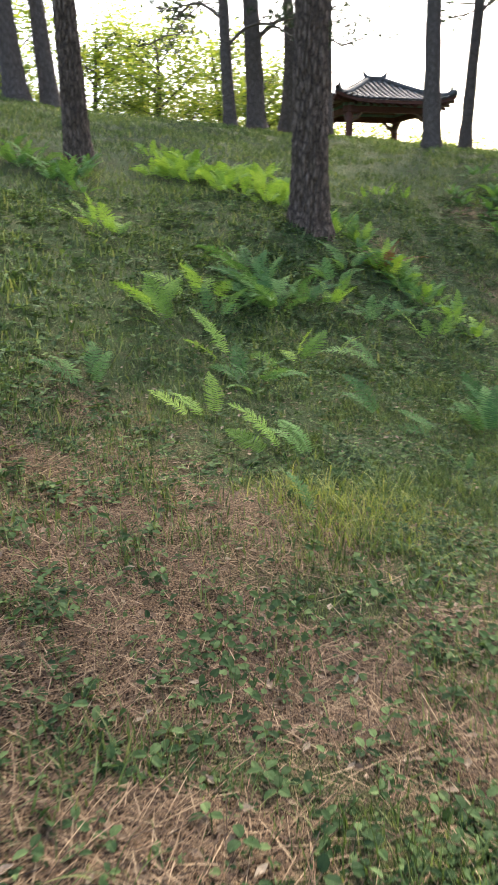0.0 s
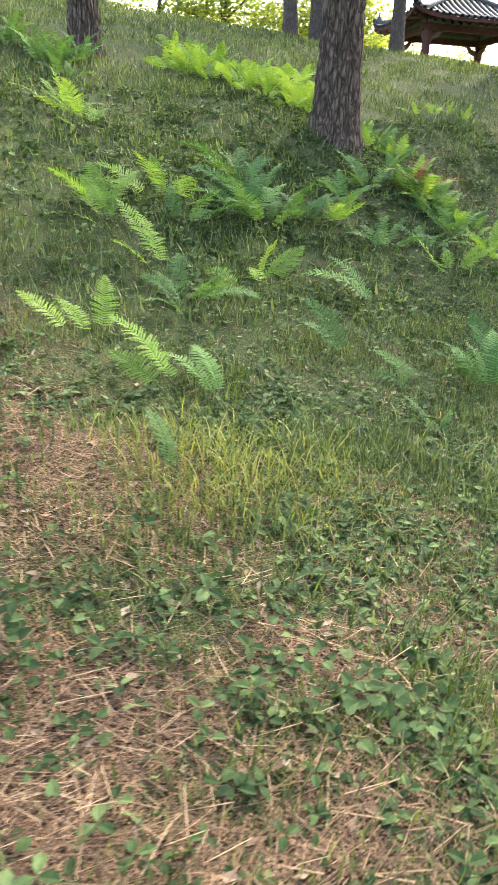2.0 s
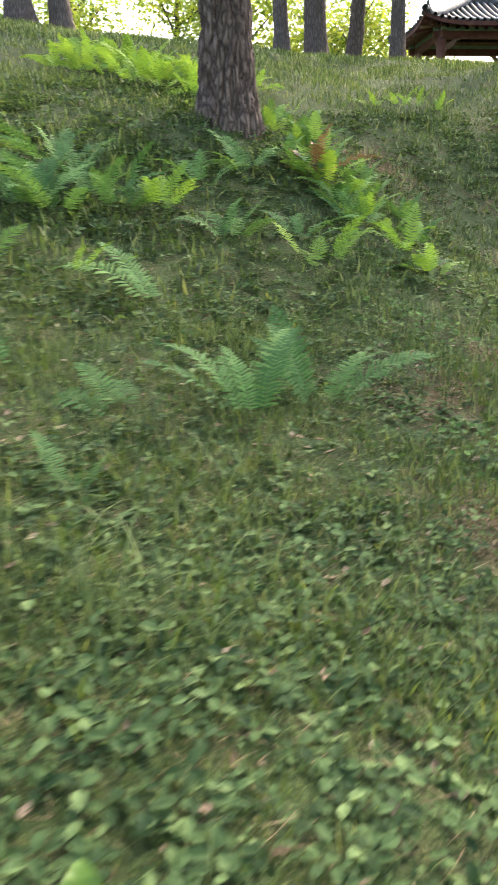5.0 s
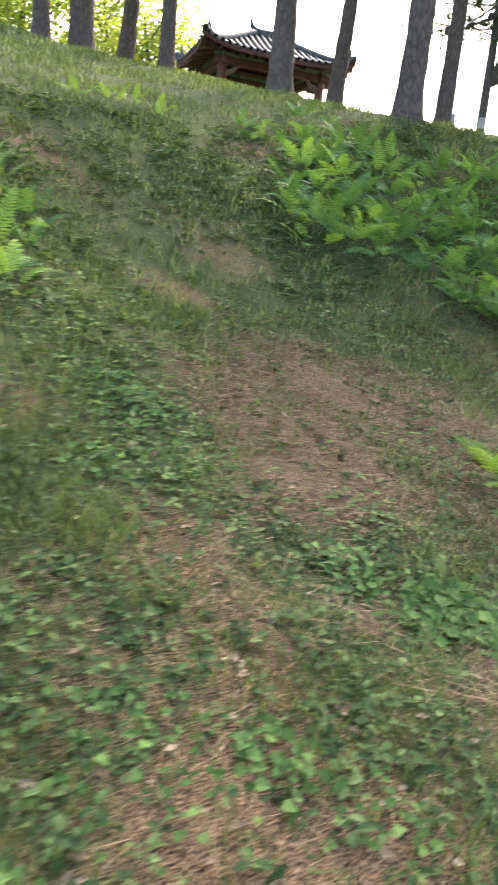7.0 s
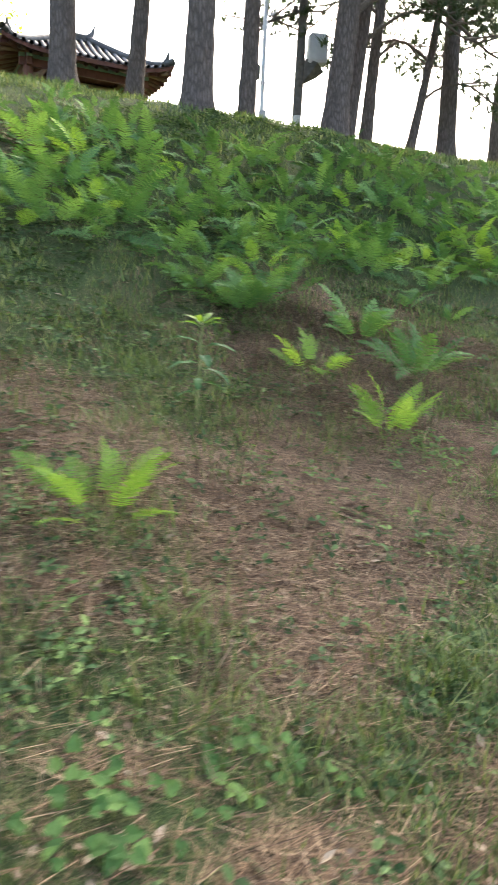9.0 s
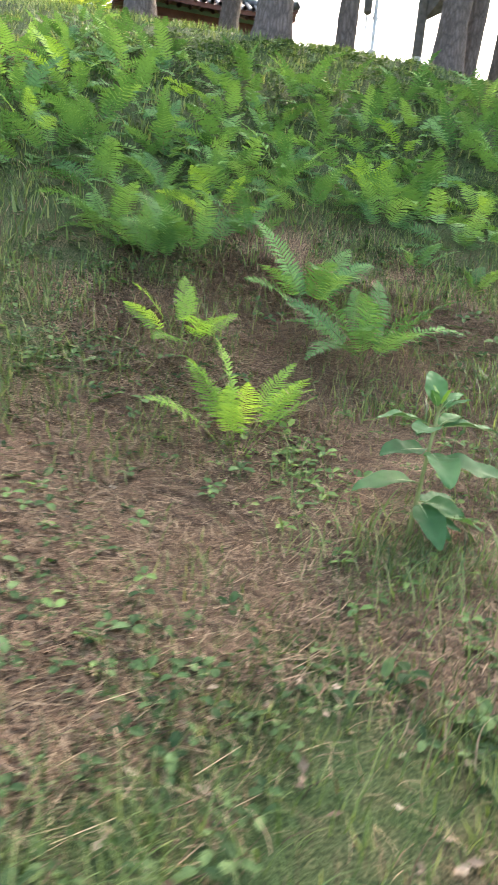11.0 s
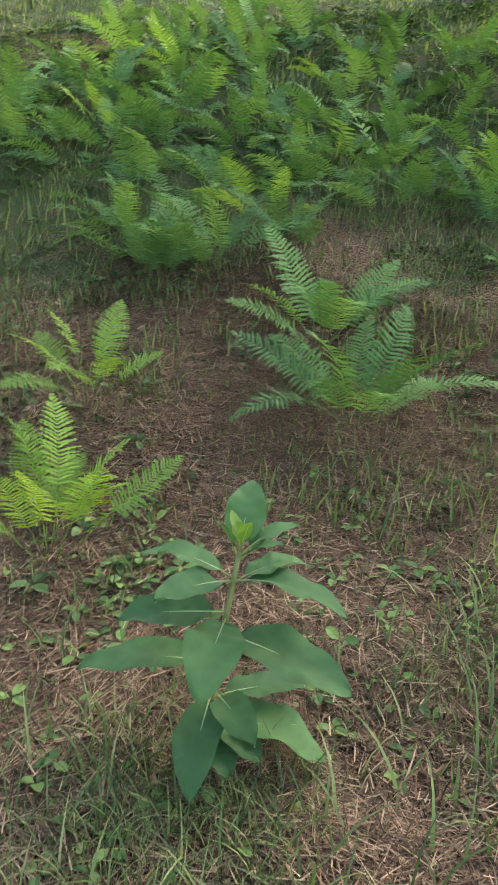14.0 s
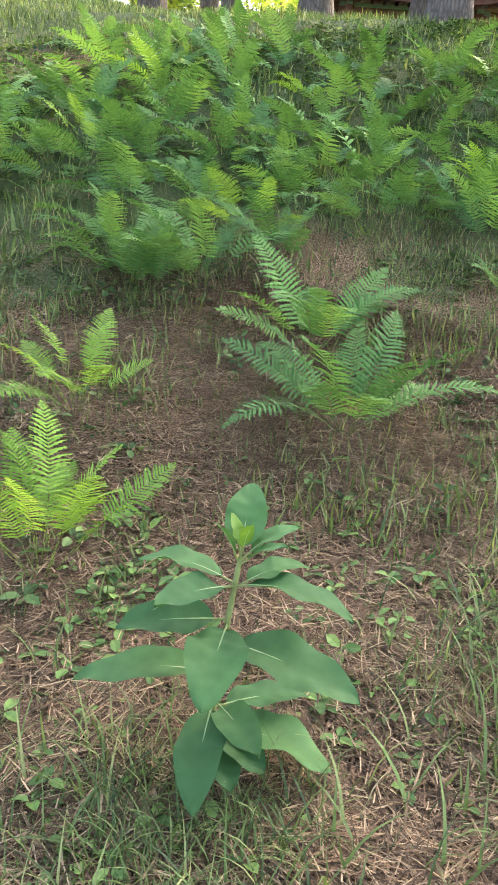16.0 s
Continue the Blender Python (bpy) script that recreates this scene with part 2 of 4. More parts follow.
HILL = (-0.275, -2.16, -0.198, 0.28, -3.518, 0.804, 1.469, 0.306, 1.912, 0.985, -0.26, -0.107, -0.396, -0.464)
KNOLLS = ((1.0, 11.3, 1.3, 0.36), (4.2, 12.2, 1.4, -0.3), (10.0, 19.2, 1.8, 0.3), (-5.0, 16.0, 3.0, -0.68), (3.0, 20.5, 3.2, -0.34),
          (-7, 19.5, 2.0, -0.16), (-4, 19.5, 2.0, -0.31), (-1, 19.5, 2.0, -0.16), (2, 19.5, 2.0, -0.29), (5, 19.5, 2.0, 0.19), (8, 19.5, 2.0, 0.18), (11, 19.5, 2.0, -0.05), (14, 19.5, 2.0, 0.12),
          (-7, 23, 2.0, -0.12), (-4, 23, 2.0, -0.28), (-1, 23, 2.0, -0.14), (2, 23, 2.0, -0.12), (5, 23, 2.0, -0.08), (8, 23, 2.0, -0.33), (11, 23, 2.0, -0.16), (14, 23, 2.0, -0.06))   # x, y, reach, height


def ground_z(x, y, fine=True):
    """Height of the mound: it climbs away from the path to a crest and falls behind it."""
    x, y = np.asarray(x, float), np.asarray(y, float)
    low = np.maximum(0.8 * x - 2.5, -2.5)
    X, Y = np.clip(x, -7, 12) / 10, np.minimum(np.maximum(y, low), 24.0) / 10
    z = sum(c * b for c, b in zip(HILL, (1, X, Y, X * X, X * Y, Y * Y, X**3, X * X * Y, X * Y * Y, Y**3, X * X * Y * Y, X * Y**3, Y**4, X**3 * Y)))
    for kx, ky, r, h in KNOLLS:
        z = z + h * np.exp(-((x - kx) ** 2 + (y - ky) ** 2) / (2 * r * r))
    back = np.maximum(y - 24, 0)
    z = z - 0.1 * np.minimum(np.maximum(low - y, 0), 20) - 0.06 * back * back / (1 + 0.35 * back) * np.exp(-back / 60) - 0.12 * np.clip(x - 12, 0, 20)
    if fine:
        z = z + (vnoise(x, y, 0.9, 3) - 0.5) * 0.09 + (vnoise(x, y, 0.28, 4) - 0.5) * 0.035
    return z


def grid_axis(edges):
    out = []
    for a, b, step in edges:
        out += list(np.arange(a, b, step))
    return np.array(out + [edges[-1][1]])


gx = grid_axis([(-400, -40, 60), (-40, -8, 1.6), (-8, 16, 0.14), (16, 44, 1.4), (44, 400, 60)])
gy = grid_axis([(-400, -30, 60), (-30, -2, 1.4), (-2, 26, 0.14), (26, 60, 1.2), (60, 400, 60)])
GX, GY = np.meshgrid(gx, gy)
gi, gj = np.meshgrid(np.arange(len(gy) - 1), np.arange(len(gx) - 1), indexing="ij")
gq = np.stack([gi * len(gx) + gj, gi * len(gx) + gj + 1, (gi + 1) * len(gx) + gj + 1, (gi + 1) * len(gx) + gj], -1).reshape(-1, 4)
ground = new("ground", mesh_of("ground", np.stack([GX, GY, ground_z(GX, GY)], -1).reshape(-1, 3), gq, SOIL, True))
tagged(ground, "grassy mound with reddish pine needle litter and thin soil", "ground", kind="structure")


def up_slope(x, y):
    """Metres uphill from the line of the path."""
    return -0.69 * x + 0.72 * y


SPOTS = ((1.82, 4.07, 0.2, 0.7), (1.68, 4.33, 0.2, 0.6), (1.4, 3.68, 0.25, 0.6), (2.13, 3.6, 0.2, 0.4), (1.83, 3.5, 0.15, 0.3), (1.24, 4.48, 0.2, 0.7), (9.46, 10.72, 0.3, 0.8), (9.45, 10.45, 0.3, 0.8), (8.6, 10.52, 0.25, 0.7), (8.5, 10.38, 0.3, 0.6), (8.38, 11.39, 0.35, 0.7),
         (3.9, 7.0, 0.4, 0.4), (4.6, 7.3, 0.4, 0.5), (3.3, 6.2, 0.35, 0.5), (4.1, 6.0, 0.4, 0.6), (4.6, 6.15, 0.5, 0.6), (3.0, 7.6, 0.35, 0.5), (5.1, 6.6, 0.35, 0.5), (4.6, 9.9, 0.5, 0.5), (5.7, 9.9, 0.5, 0.5),
         (-1.2, 3.6, 0.7, 0.7), (-1.0, 4.7, 0.5, 0.5), (0.5, 2.4, 0.5, 0.5), (-0.5, 3.3, 0.4, 0.6), (-1.4, 2.6, 0.7, 0.7), (0.75, 1.9, 0.5, 0.4), (-0.1, 1.7, 0.5, 0.4), (1.05, 2.6, 0.25, 0.5), (1.75, 2.9, 0.2, 0.3),
         (4.07, 11.45, 0.32, 0.9), (4.4, 13.0, 0.5, 0.6), (5.16, 10.3, 0.45, 0.8), (5.2, 9.05, 0.5, 0.8), (4.7, 8.65, 0.4, 0.6), (4.22, 7.7, 0.3, 0.8), (3.44, 8.5, 0.25, 0.7), (5.19, 10.75, 0.5, 0.6), (5.4, 9.3, 0.5, 0.6),
         (7.13, 8.98, 0.45, 0.8), (6.2, 8.75, 0.3, 0.6), (7.25, 10.1, 0.5, 0.5), (7.6, 9.3, 0.45, 0.8), (6.94, 9.93, 0.4, 0.7), (7.98, 10.15, 0.6, 0.6), (6.08, 10.85, 0.3, 0.7), (4.75, 9.1, 0.5, 0.6),
         (8.2, 13.3, 0.6, 0.7), (8.9, 13.2, 0.7, 0.7), (9.6, 13.2, 0.7, 0.6), (7.2, 12.3, 0.6, 0.6), (9.4, 12.6, 0.6, 0.6), (4.9, 16.0, 0.6, 0.8), (5.1, 10.0, 0.9, 0.6), (7.0, 8.9, 0.8, 0.5), (8.4, 11.5, 0.9, 0.5), (0.3, 3.9, 0.35, 0.7), (1.5, 3.0, 0.3, 0.6), (2.6, 12.9, 0.6, 0.5),
         (8.2, 12.3, 0.5, 0.7), (8.9, 11.9, 0.6, 0.7), (7.8, 12.1, 0.5, 0.6), (8.1, 11.3, 0.5, 0.6), (9.4, 11.4, 0.6, 0.5), (8.3, 12.75, 0.4, 0.6), (9.5, 12.3, 0.6, 0.5), (8.7, 10.9, 0.4, 0.5),
         (-0.85, 2.5, 0.65, 0.7), (-0.6, 1.7, 0.6, 0.7), (0.0, 3.77, 0.4, 0.6), (0.2, 2.6, 0.4, 0.4), (-0.4, 4.0, 0.4, 0.3))   # trodden spots: x, y, reach, weight


GREENS = ((6.33, 7.9, 0.5, 0.7), (7.3, 8.5, 0.35, 0.5), (7.64, 8.7, 0.3, 0.5), (6.9, 8.2, 0.5, 0.6), (7.2, 7.9, 0.6, 0.6), (6.5, 8.3, 0.4, 0.5), (5.4, 7.85, 0.45, 0.8), (5.0, 7.4, 0.5, 0.5), (8.2, 8.9, 0.5, 0.5))   # overgrown spots


def bareness(x, y):
    """0 where plants close the ground, 1 on bare needle litter."""
    x, y = np.asarray(x, float), np.asarray(y, float)
    flat = 1 / (1 + np.exp(np.clip(-(x - 4.0) * 1.1, -60, 60))) * 1 / (1 + np.exp(np.clip((y - 0.25 * x - 10.2) * 1.6, -60, 60)))
    n = 0.6 * vnoise(x, y, 1.5, 11) + 0.4 * vnoise(x, y, 0.45, 12)
    start = np.exp(-((x - 0.1) ** 2 + (y - 2.1) ** 2) / 3.2)
    spots = sum(w * np.exp(-((x - sx) ** 2 + (y - sy) ** 2) / (r * r)) for sx, sy, r, w in SPOTS)
    spots = spots - sum(w * np.exp(-((x - sx) ** 2 + (y - sy) ** 2) / (r * r)) for sx, sy, r, w in GREENS)
    high = 1 / (1 + np.exp(np.clip(-(up_slope(x, y) - 6.0) * 1.5, -60, 60)))
    return np.clip((1 - 0.7 * high) * np.clip((n - 0.88 + 0.47 * flat + 0.36 * start) * 3.0, 0, 0.9) + spots * np.clip(1.7 * vnoise(x, y, 0.28, 13), 0.15, 1.1), 0, 0.95)


litter = ground.data.attributes.new("litter", "FLOAT", "POINT")
litter.data.foreach_set("value", np.clip(bareness(GX, GY) + 0.05, 0, 1).astype(np.float32).ravel())


def sow(count, x0, x1, y0, y1, chance):
    x, y = rng.uniform(x0, x1, count), rng.uniform(y0, y1, count)
    ok = rng.random(count) < chance(x, y)
    x, y = x[ok], y[ok]
    return np.stack([x, y, ground_z(x, y)], -1)


def stuff(name, soup, material, label, category):
    return tagged(new(name, mesh_of(name, *soup, material)), label, category, kind="stuff")


# ---------------------------------------------------------------- low plants and litter

blade_v = np.array([(-0.5, 0, 0), (0.5, 0, 0), (-0.38, 0.1, 0.5), (0.38, 0.1, 0.5), (0, 0.34, 1.0)]) * [0.06, 1, 1]
blade_f = np.array([(0, 1, 3), (0, 3, 2), (2, 3, 4)])

arch_v, arch_f = [], []
for i in range(6):
    k = i / 5
    w = 0.016 * (1 - k) + 0.001
    arch_v += [(-w, 0.62 * k ** 1.9, 0.95 * k - 0.33 * k ** 3), (w, 0.62 * k ** 1.9, 0.95 * k - 0.33 * k ** 3)]
    if i:
        arch_f += [(2 * i - 2, 2 * i - 1, 2 * i + 1), (2 * i - 2, 2 * i + 1, 2 * i)]
arch_v, arch_f = np.array(arch_v), np.array(arch_f)


def near_path(x, y):
    v = up_slope(x, y)
    return np.clip((6.2 - v) / 2.5, 0, 1) * (v > 0.3)


def grass_size(p, lo, hi):
    s = rng.uniform(lo, hi, len(p)) * (0.75 + 0.7 * vnoise(p[:, 0], p[:, 1], 0.5, 21))
    return np.stack([s * rng.uniform(0.7, 1.4, len(p)), s, s], -1)


def blades(p, size):
    n = len(p)
    return spread(blade_v, blade_f, p - [0, 0, 0.01], rng.uniform(0, 6.28, n), size, rng.normal(0, 0.35, n), rng.uniform(0, 6.28, n))


p = sow(620000, -3, 12, 0.5, 16, lambda x, y: near_path(x, y) * (1 - 0.75 * bareness(x, y)) * np.clip(vnoise(x, y, 0.35, 22) * 1.8 - 0.4, 0.05, 1))
stuff("grass_near", blades(p, grass_size(p, 0.035, 0.10)), GRASS, "short thin green grass growing through needle litter", "grass")
p = sow(105000, -2, 12, 0.5, 13, lambda x, y: (up_slope(x, y) < 4.5) * near_path(x, y) * (1 - bareness(x, y)) * np.clip(vnoise(x, y, 0.5, 26) * 2.2 - 0.75, 0.03, 1))
n = len(p)
stuff("arching_grass", spread(arch_v, arch_f, p - [0, 0, 0.01], rng.uniform(0, 6.28, n), grass_size(p, 0.07, 0.17), rng.normal(0, 0.25, n), rng.uniform(0, 6.28, n)), GRASS_HI, "longer thin arching grass blades between the litter", "grass")
p = sow(270000, -8, 17, 3, 27, lambda x, y: (1 - near_path(x, y)) * (up_slope(x, y) > 2.5) * (1 - 0.75 * bareness(x, y)) * np.clip(vnoise(x, y, 0.5, 23) * 1.6 - 0.2, 0.1, 1))
stuff("grass_slope", blades(p, grass_size(p, 0.05, 0.12) * [2.4, 1, 1]), GRASS, "thick grass on the mound's slope and crest", "grass")

# dry straw-coloured blades standing thinly over the litter
p = sow(26000, 5.5, 11, 8.0, 14.4, lambda x, y: near_path(x, y) * np.clip(vnoise(x, y, 0.4, 28) * 2.2 - 0.7, 0.04, 1))
n = len(p)
stuff("dry_grass", spread(arch_v, arch_f, p - [0, 0, 0.01], rng.uniform(0, 6.28, n), grass_size(p, 0.05, 0.15), rng.normal(0, 0.45, n), rng.uniform(0, 6.28, n)), STRAW, "thin dry straw-coloured grass over needle litter", "grass")
p = sow(9000, 7.0, 11, 10.6, 13.6, lambda x, y: np.clip(vnoise(x, y, 0.3, 29) * 2.6 - 1.1, 0.02, 1))
stuff("thin_grass", blades(p, grass_size(p, 0.05, 0.12)), GRASS_HI, "sparse thin green blades among dry needles", "grass")

TUFTS = ((0.62, 4.15, 0.5, 1100), (0.4, 4.05, 0.35, 450), (1.0, 4.25, 0.35, 600), (9.48, 11.0, 0.28, 260), (9.1, 10.36, 0.24, 480), (8.88, 10.3, 0.22, 420), (9.75, 11.1, 0.25, 300),
         (6.4, 10.4, 0.3, 260), (5.6, 9.2, 0.25, 200), (4.4, 8.2, 0.3, 240), (3.9, 7.6, 0.25, 200), (4.1, 10.95, 0.3, 240), (7.9, 9.0, 0.3, 200), (1.7, 4.6, 0.5, 420), (2.2, 5.2, 0.5, 420), (9.6, 11.9, 0.4, 320), (9.7, 10.6, 0.3, 160),
         (6.72, 8.75, 0.25, 260), (6.74, 8.24, 0.25, 260), (7.6, 8.6, 0.2, 220), (8.17, 8.97, 0.25, 260), (7.9, 8.5, 0.3, 260), (7.2, 8.3, 0.25, 220), (6.5, 9.4, 0.25, 160), (8.85, 10.0, 0.3, 180), (8.6, 10.2, 0.3, 100))
# tufts with x below 1.2 carry sunlight in their yellow colour
for tx, ty, tr, tn in TUFTS:
    tn = int(tn * (0.8 if tx > 8 else 0.6))
    q = np.stack([rng.normal(tx, tr * 0.55, tn), rng.normal(ty, tr * 0.55, tn)], -1)
    q = np.c_[q, ground_z(q[:, 0], q[:, 1])]
    tagged(new("grass_tuft", mesh_of("grass_tuft", *spread(arch_v, arch_f, q - [0, 0, 0.01], rng.uniform(0, 6.28, tn), grass_size(q, 0.08, 0.18 if tx < 1.2 else 0.24), rng.normal(0, 0.2, tn), rng.uniform(0, 6.28, tn)), GRASS_SUNLIT if tx < 1.2 else GRASS if tx > 8.6 else GRASS_HI)), "tuft of tall thin yellow-green grass", "grass", "grass tufts", "stuff")

# oval leaves, three on a stalk
lf = []
for k in range(3):
    a = k * 2.09
    for (u, w, h) in ((0.1, 0, 0.6), (0.55, -0.34, 0.72), (0.6, 0.34, 0.74), (0.6, 0, 0.64), (1.1, 0, 0.6)):
        lf.append((u * math.cos(a) - w * math.sin(a), u * math.sin(a) + w * math.cos(a), h))
lf_f = []
for k in range(3):
    o = 5 * k
    lf_f += [(o, o + 3, o + 1), (o, o + 2, o + 3), (o + 1, o + 3, o + 4), (o + 3, o + 2, o + 4)]
trio_v, trio_f = np.array(lf), np.array(lf_f)


def leafy(x, y):
    patch = np.clip((vnoise(x, y, 0.8, 31) * 0.6 + vnoise(x, y, 0.25, 32) * 0.4 - 0.33) * 4, 0, 1)
    west = 1 / (1 + np.exp((np.asarray(x) - 4.2) * 2))
    patch = np.maximum(patch, 0.36 * west) * (0.6 + 0.4 * west)
    return patch * (1 - 0.72 * bareness(x, y))


round_v, round_f = [], []
for k in range(3):
    a, o = k * 2.09 + 0.2 * k, 8 * k
    for u, w, h in ((0.08, 0, 0.6), (0.35, -0.27, 0.7), (0.75, -0.31, 0.71), (1.05, -0.12, 0.64), (1.12, 0.08, 0.6), (0.78, 0.31, 0.72), (0.36, 0.28, 0.7), (0.55, 0, 0.64)):
        round_v.append((u * math.cos(a) - w * math.sin(a), u * math.sin(a) + w * math.cos(a), h))
    round_f += [(o + 7, o + i, o + (i + 1) % 7) for i in range(7)]
round_v, round_f = np.array(round_v), np.array(round_f)[:, [0, 2, 1]]


def leaf_size(n, lo, hi):
    w = lo + (hi - lo) * rng.random(n) ** 1.8
    return np.stack([w * rng.uniform(0.85, 1.2, n), w, w * rng.uniform(0.6, 1.7, n)], -1)


p = sow(150000, -2, 12, 0.5, 14, lambda x, y: (up_slope(x, y) < 3.4) * near_path(x, y) * leafy(x, y))
n = len(p)
stuff("ground_cover", spread(round_v, round_f, p, rng.uniform(0, 6.28, n), leaf_size(n, 0.016, 0.05), rng.normal(0, 0.45, n), rng.uniform(0, 6.28, n)), COVER, "low plants with small rounded green leaves", "ground cover")
p = sow(150000, -3, 12, 2, 17, lambda x, y: (up_slope(x, y) >= 3.4) * near_path(x, y) * leafy(x, y))
n = len(p)
stuff("ground_cover_middle", spread(trio_v, trio_f, p, rng.uniform(0, 6.28, n), leaf_size(n, 0.02, 0.05), rng.normal(0, 0.45, n), rng.uniform(0, 6.28, n)), COVER, "low plants with small oval green leaves", "ground cover")
p = sow(65000, -6, 12, 4, 20, lambda x, y: (1 - near_path(x, y)) * leafy(x, y) * (up_slope(x, y) > 2.5) * (up_slope(x, y) < 9))
n = len(p)
stuff("ground_cover_slope", spread(trio_v, trio_f, p, rng.uniform(0, 6.28, n), np.stack([s := rng.uniform(0.04, 0.08, n), s, s * rng.uniform(0.6, 1.4, n)], -1), rng.normal(0, 0.4, n), rng.uniform(0, 6.28, n)), COVER, "low leafy plants spreading up the slope", "ground cover")

# broader seedling leaves in the open patches
p = sow(22000, -2, 11, 1, 14, lambda x, y: near_path(x, y) * np.clip(vnoise(x, y, 0.6, 35) * 3 - 1.9, 0, 1))
n = len(p)
stuff("leafy_seedlings", spread(round_v, round_f, p, rng.uniform(0, 6.28, n), leaf_size(n, 0.025, 0.06), rng.normal(0, 0.35, n), rng.uniform(0, 6.28, n)), COVER, "seedlings with broad rounded green leaves", "ground cover")

for cx, cy, cr, cn in ((8.45, 10.88, 0.28, 130), (8.62, 10.72, 0.2, 60), (8.3, 11.2, 0.25, 40), (9.0, 11.45, 0.35, 60), (9.35, 11.3, 0.3, 50), (9.25, 10.75, 0.25, 40), (8.7, 10.25, 0.35, 50), (9.05, 10.05, 0.3, 40), (8.25, 10.5, 0.3, 30),
                       (3.9, 9.0, 0.5, 120), (4.3, 8.3, 0.4, 70), (3.4, 9.6, 0.5, 80), (6.3, 8.6, 0.4, 70), (7.3, 10.2, 0.35, 60), (6.0, 9.6, 0.4, 60), (7.7, 9.7, 0.3, 40), (5.2, 8.6, 0.4, 60)):
    q = np.stack([rng.normal(cx, cr * 0.5, cn), rng.normal(cy, cr * 0.5, cn)], -1)
    q = np.c_[q, ground_z(q[:, 0], q[:, 1])]
    stuff("seedling_patch", spread(round_v, round_f, q, rng.uniform(0, 6.28, cn), leaf_size(cn, 0.02, 0.048), rng.normal(0, 0.35, cn), rng.uniform(0, 6.28, cn)), COVER_HI, "patch of bright green heart-leaved seedlings", "ground cover")

# clumps of broad heart-shaped leaves on stalks, overlapping like shingles
heart_v, heart_f = [], []
for u, w, h in ((0.12, 0, 0), (0.0, -0.2, 0.03), (0.12, -0.4, 0.07), (0.45, -0.42, 0.08), (0.8, -0.2, 0.03), (1.05, 0, -0.06), (0.8, 0.2, 0.03), (0.45, 0.42, 0.08), (0.12, 0.4, 0.07), (0.0, 0.2, 0.03), (0.5, 0, -0.03)):
    heart_v.append((u, w, h))
heart_f = [(10, i, (i + 1) % 10) for i in range(10)]
stalk0 = len(heart_v)
heart_v += [(0.1, -0.015, 0), (0.1, 0.015, 0), (-0.25, 0, -1.6)]
heart_f.append((stalk0, stalk0 + 1, stalk0 + 2))
heart_v, heart_f = np.array(heart_v), np.array(heart_f)


def leafy_clump(cx, cy, reach, leaves, lo, hi, material, label):
    """A low clump of heart-shaped leaves, higher in the middle."""
    r = np.random.default_rng(int(cx * 100 + cy * 10))
    q = np.stack([r.normal(0, reach * 0.5, leaves), r.normal(0, reach * 0.42, leaves)], -1)
    near = np.exp(-(q ** 2).sum(1) / (reach * reach * 0.35))
    size = r.uniform(lo, hi, leaves)
    z = ground_z(cx + q[:, 0], cy + q[:, 1]) + size * 0.5 + near * r.uniform(0.2, 1.0, leaves) * reach * 0.28
    pos = np.c_[cx + q[:, 0], cy + q[:, 1], z]
    soup = spread(heart_v, heart_f, pos, r.uniform(0, 6.28, leaves), size, r.uniform(0.1, 0.75, leaves), -1.4 + r.normal(0, 0.9, leaves))
    return tagged(new("leafy_clump", mesh_of("leafy_clump", *soup, material)), label, "plant", "leafy clumps", "stuff")


for cx, cy, reach, leaves, lo, hi in ((5.52, 7.95, 0.24, 120, 0.035, 0.075), (5.66, 7.75, 0.22, 90, 0.035, 0.07), (5.4, 7.7, 0.16, 40, 0.035, 0.06), (5.1, 7.95, 0.3, 80, 0.03, 0.055), (4.62, 6.72, 0.2, 60, 0.028, 0.05), (4.95, 6.6, 0.22, 36, 0.026, 0.045),
                                     (6.33, 7.9, 0.25, 50, 0.035, 0.06), (6.85, 8.2, 0.2, 30, 0.035, 0.06), (0.05, 2.85, 0.4, 90, 0.025, 0.045), (0.0, 2.4, 0.35, 60, 0.025, 0.045), (1.2, 2.95, 0.3, 60, 0.03, 0.055), (0.9, 3.05, 0.25, 40, 0.03, 0.05), (-0.15, 2.55, 0.25, 60, 0.025, 0.045)):
    leafy_clump(cx, cy, reach, leaves, lo, hi, HEART if cx > 2 else COVER, "clump of broad heart-shaped green leaves on the ground")
for cx, cy, reach, leaves in ((4.04, 8.75, 0.45, 160), (3.85, 8.05, 0.3, 80), (3.9, 8.97, 0.35, 90), (3.0, 8.42, 0.5, 150), (3.22, 6.98, 0.4, 90), (3.55, 6.84, 0.3, 70), (4.24, 6.62, 0.35, 80), (3.81, 6.1, 0.3, 70)):
    leafy_clump(cx, cy, reach, leaves, 0.022, 0.042, HEART, "spread of small bright green leaves on litter")

straw_v = np.array([(-0.5, -0.008, 0), (-0.5, 0.008, 0), (0, 0.05, 0.03), (0, 0.068, 0.03), (0.5, 0.0, 0.0), (0.5, 0.008, 0)])
straw_f = np.array([(0, 2, 1), (1, 2, 3), (2, 4, 3), (3, 4, 5)])
p = sow(300000, -2, 12, 0.5, 14, lambda x, y: near_path(x, y) * (0.16 + 0.84 * bareness(x, y)))
n = len(p)
stuff("pine_needle_litter", spread(straw_v, straw_f, p + np.c_[np.zeros((n, 2)), rng.uniform(0.002, 0.02, n)], rng.uniform(0, 6.28, n), rng.uniform(0.06, 0.14, n), rng.normal(0, 0.12, n), rng.uniform(0, 6.28, n)), STRAW, "dry reddish-brown pine needles lying on the soil", "pine litter")

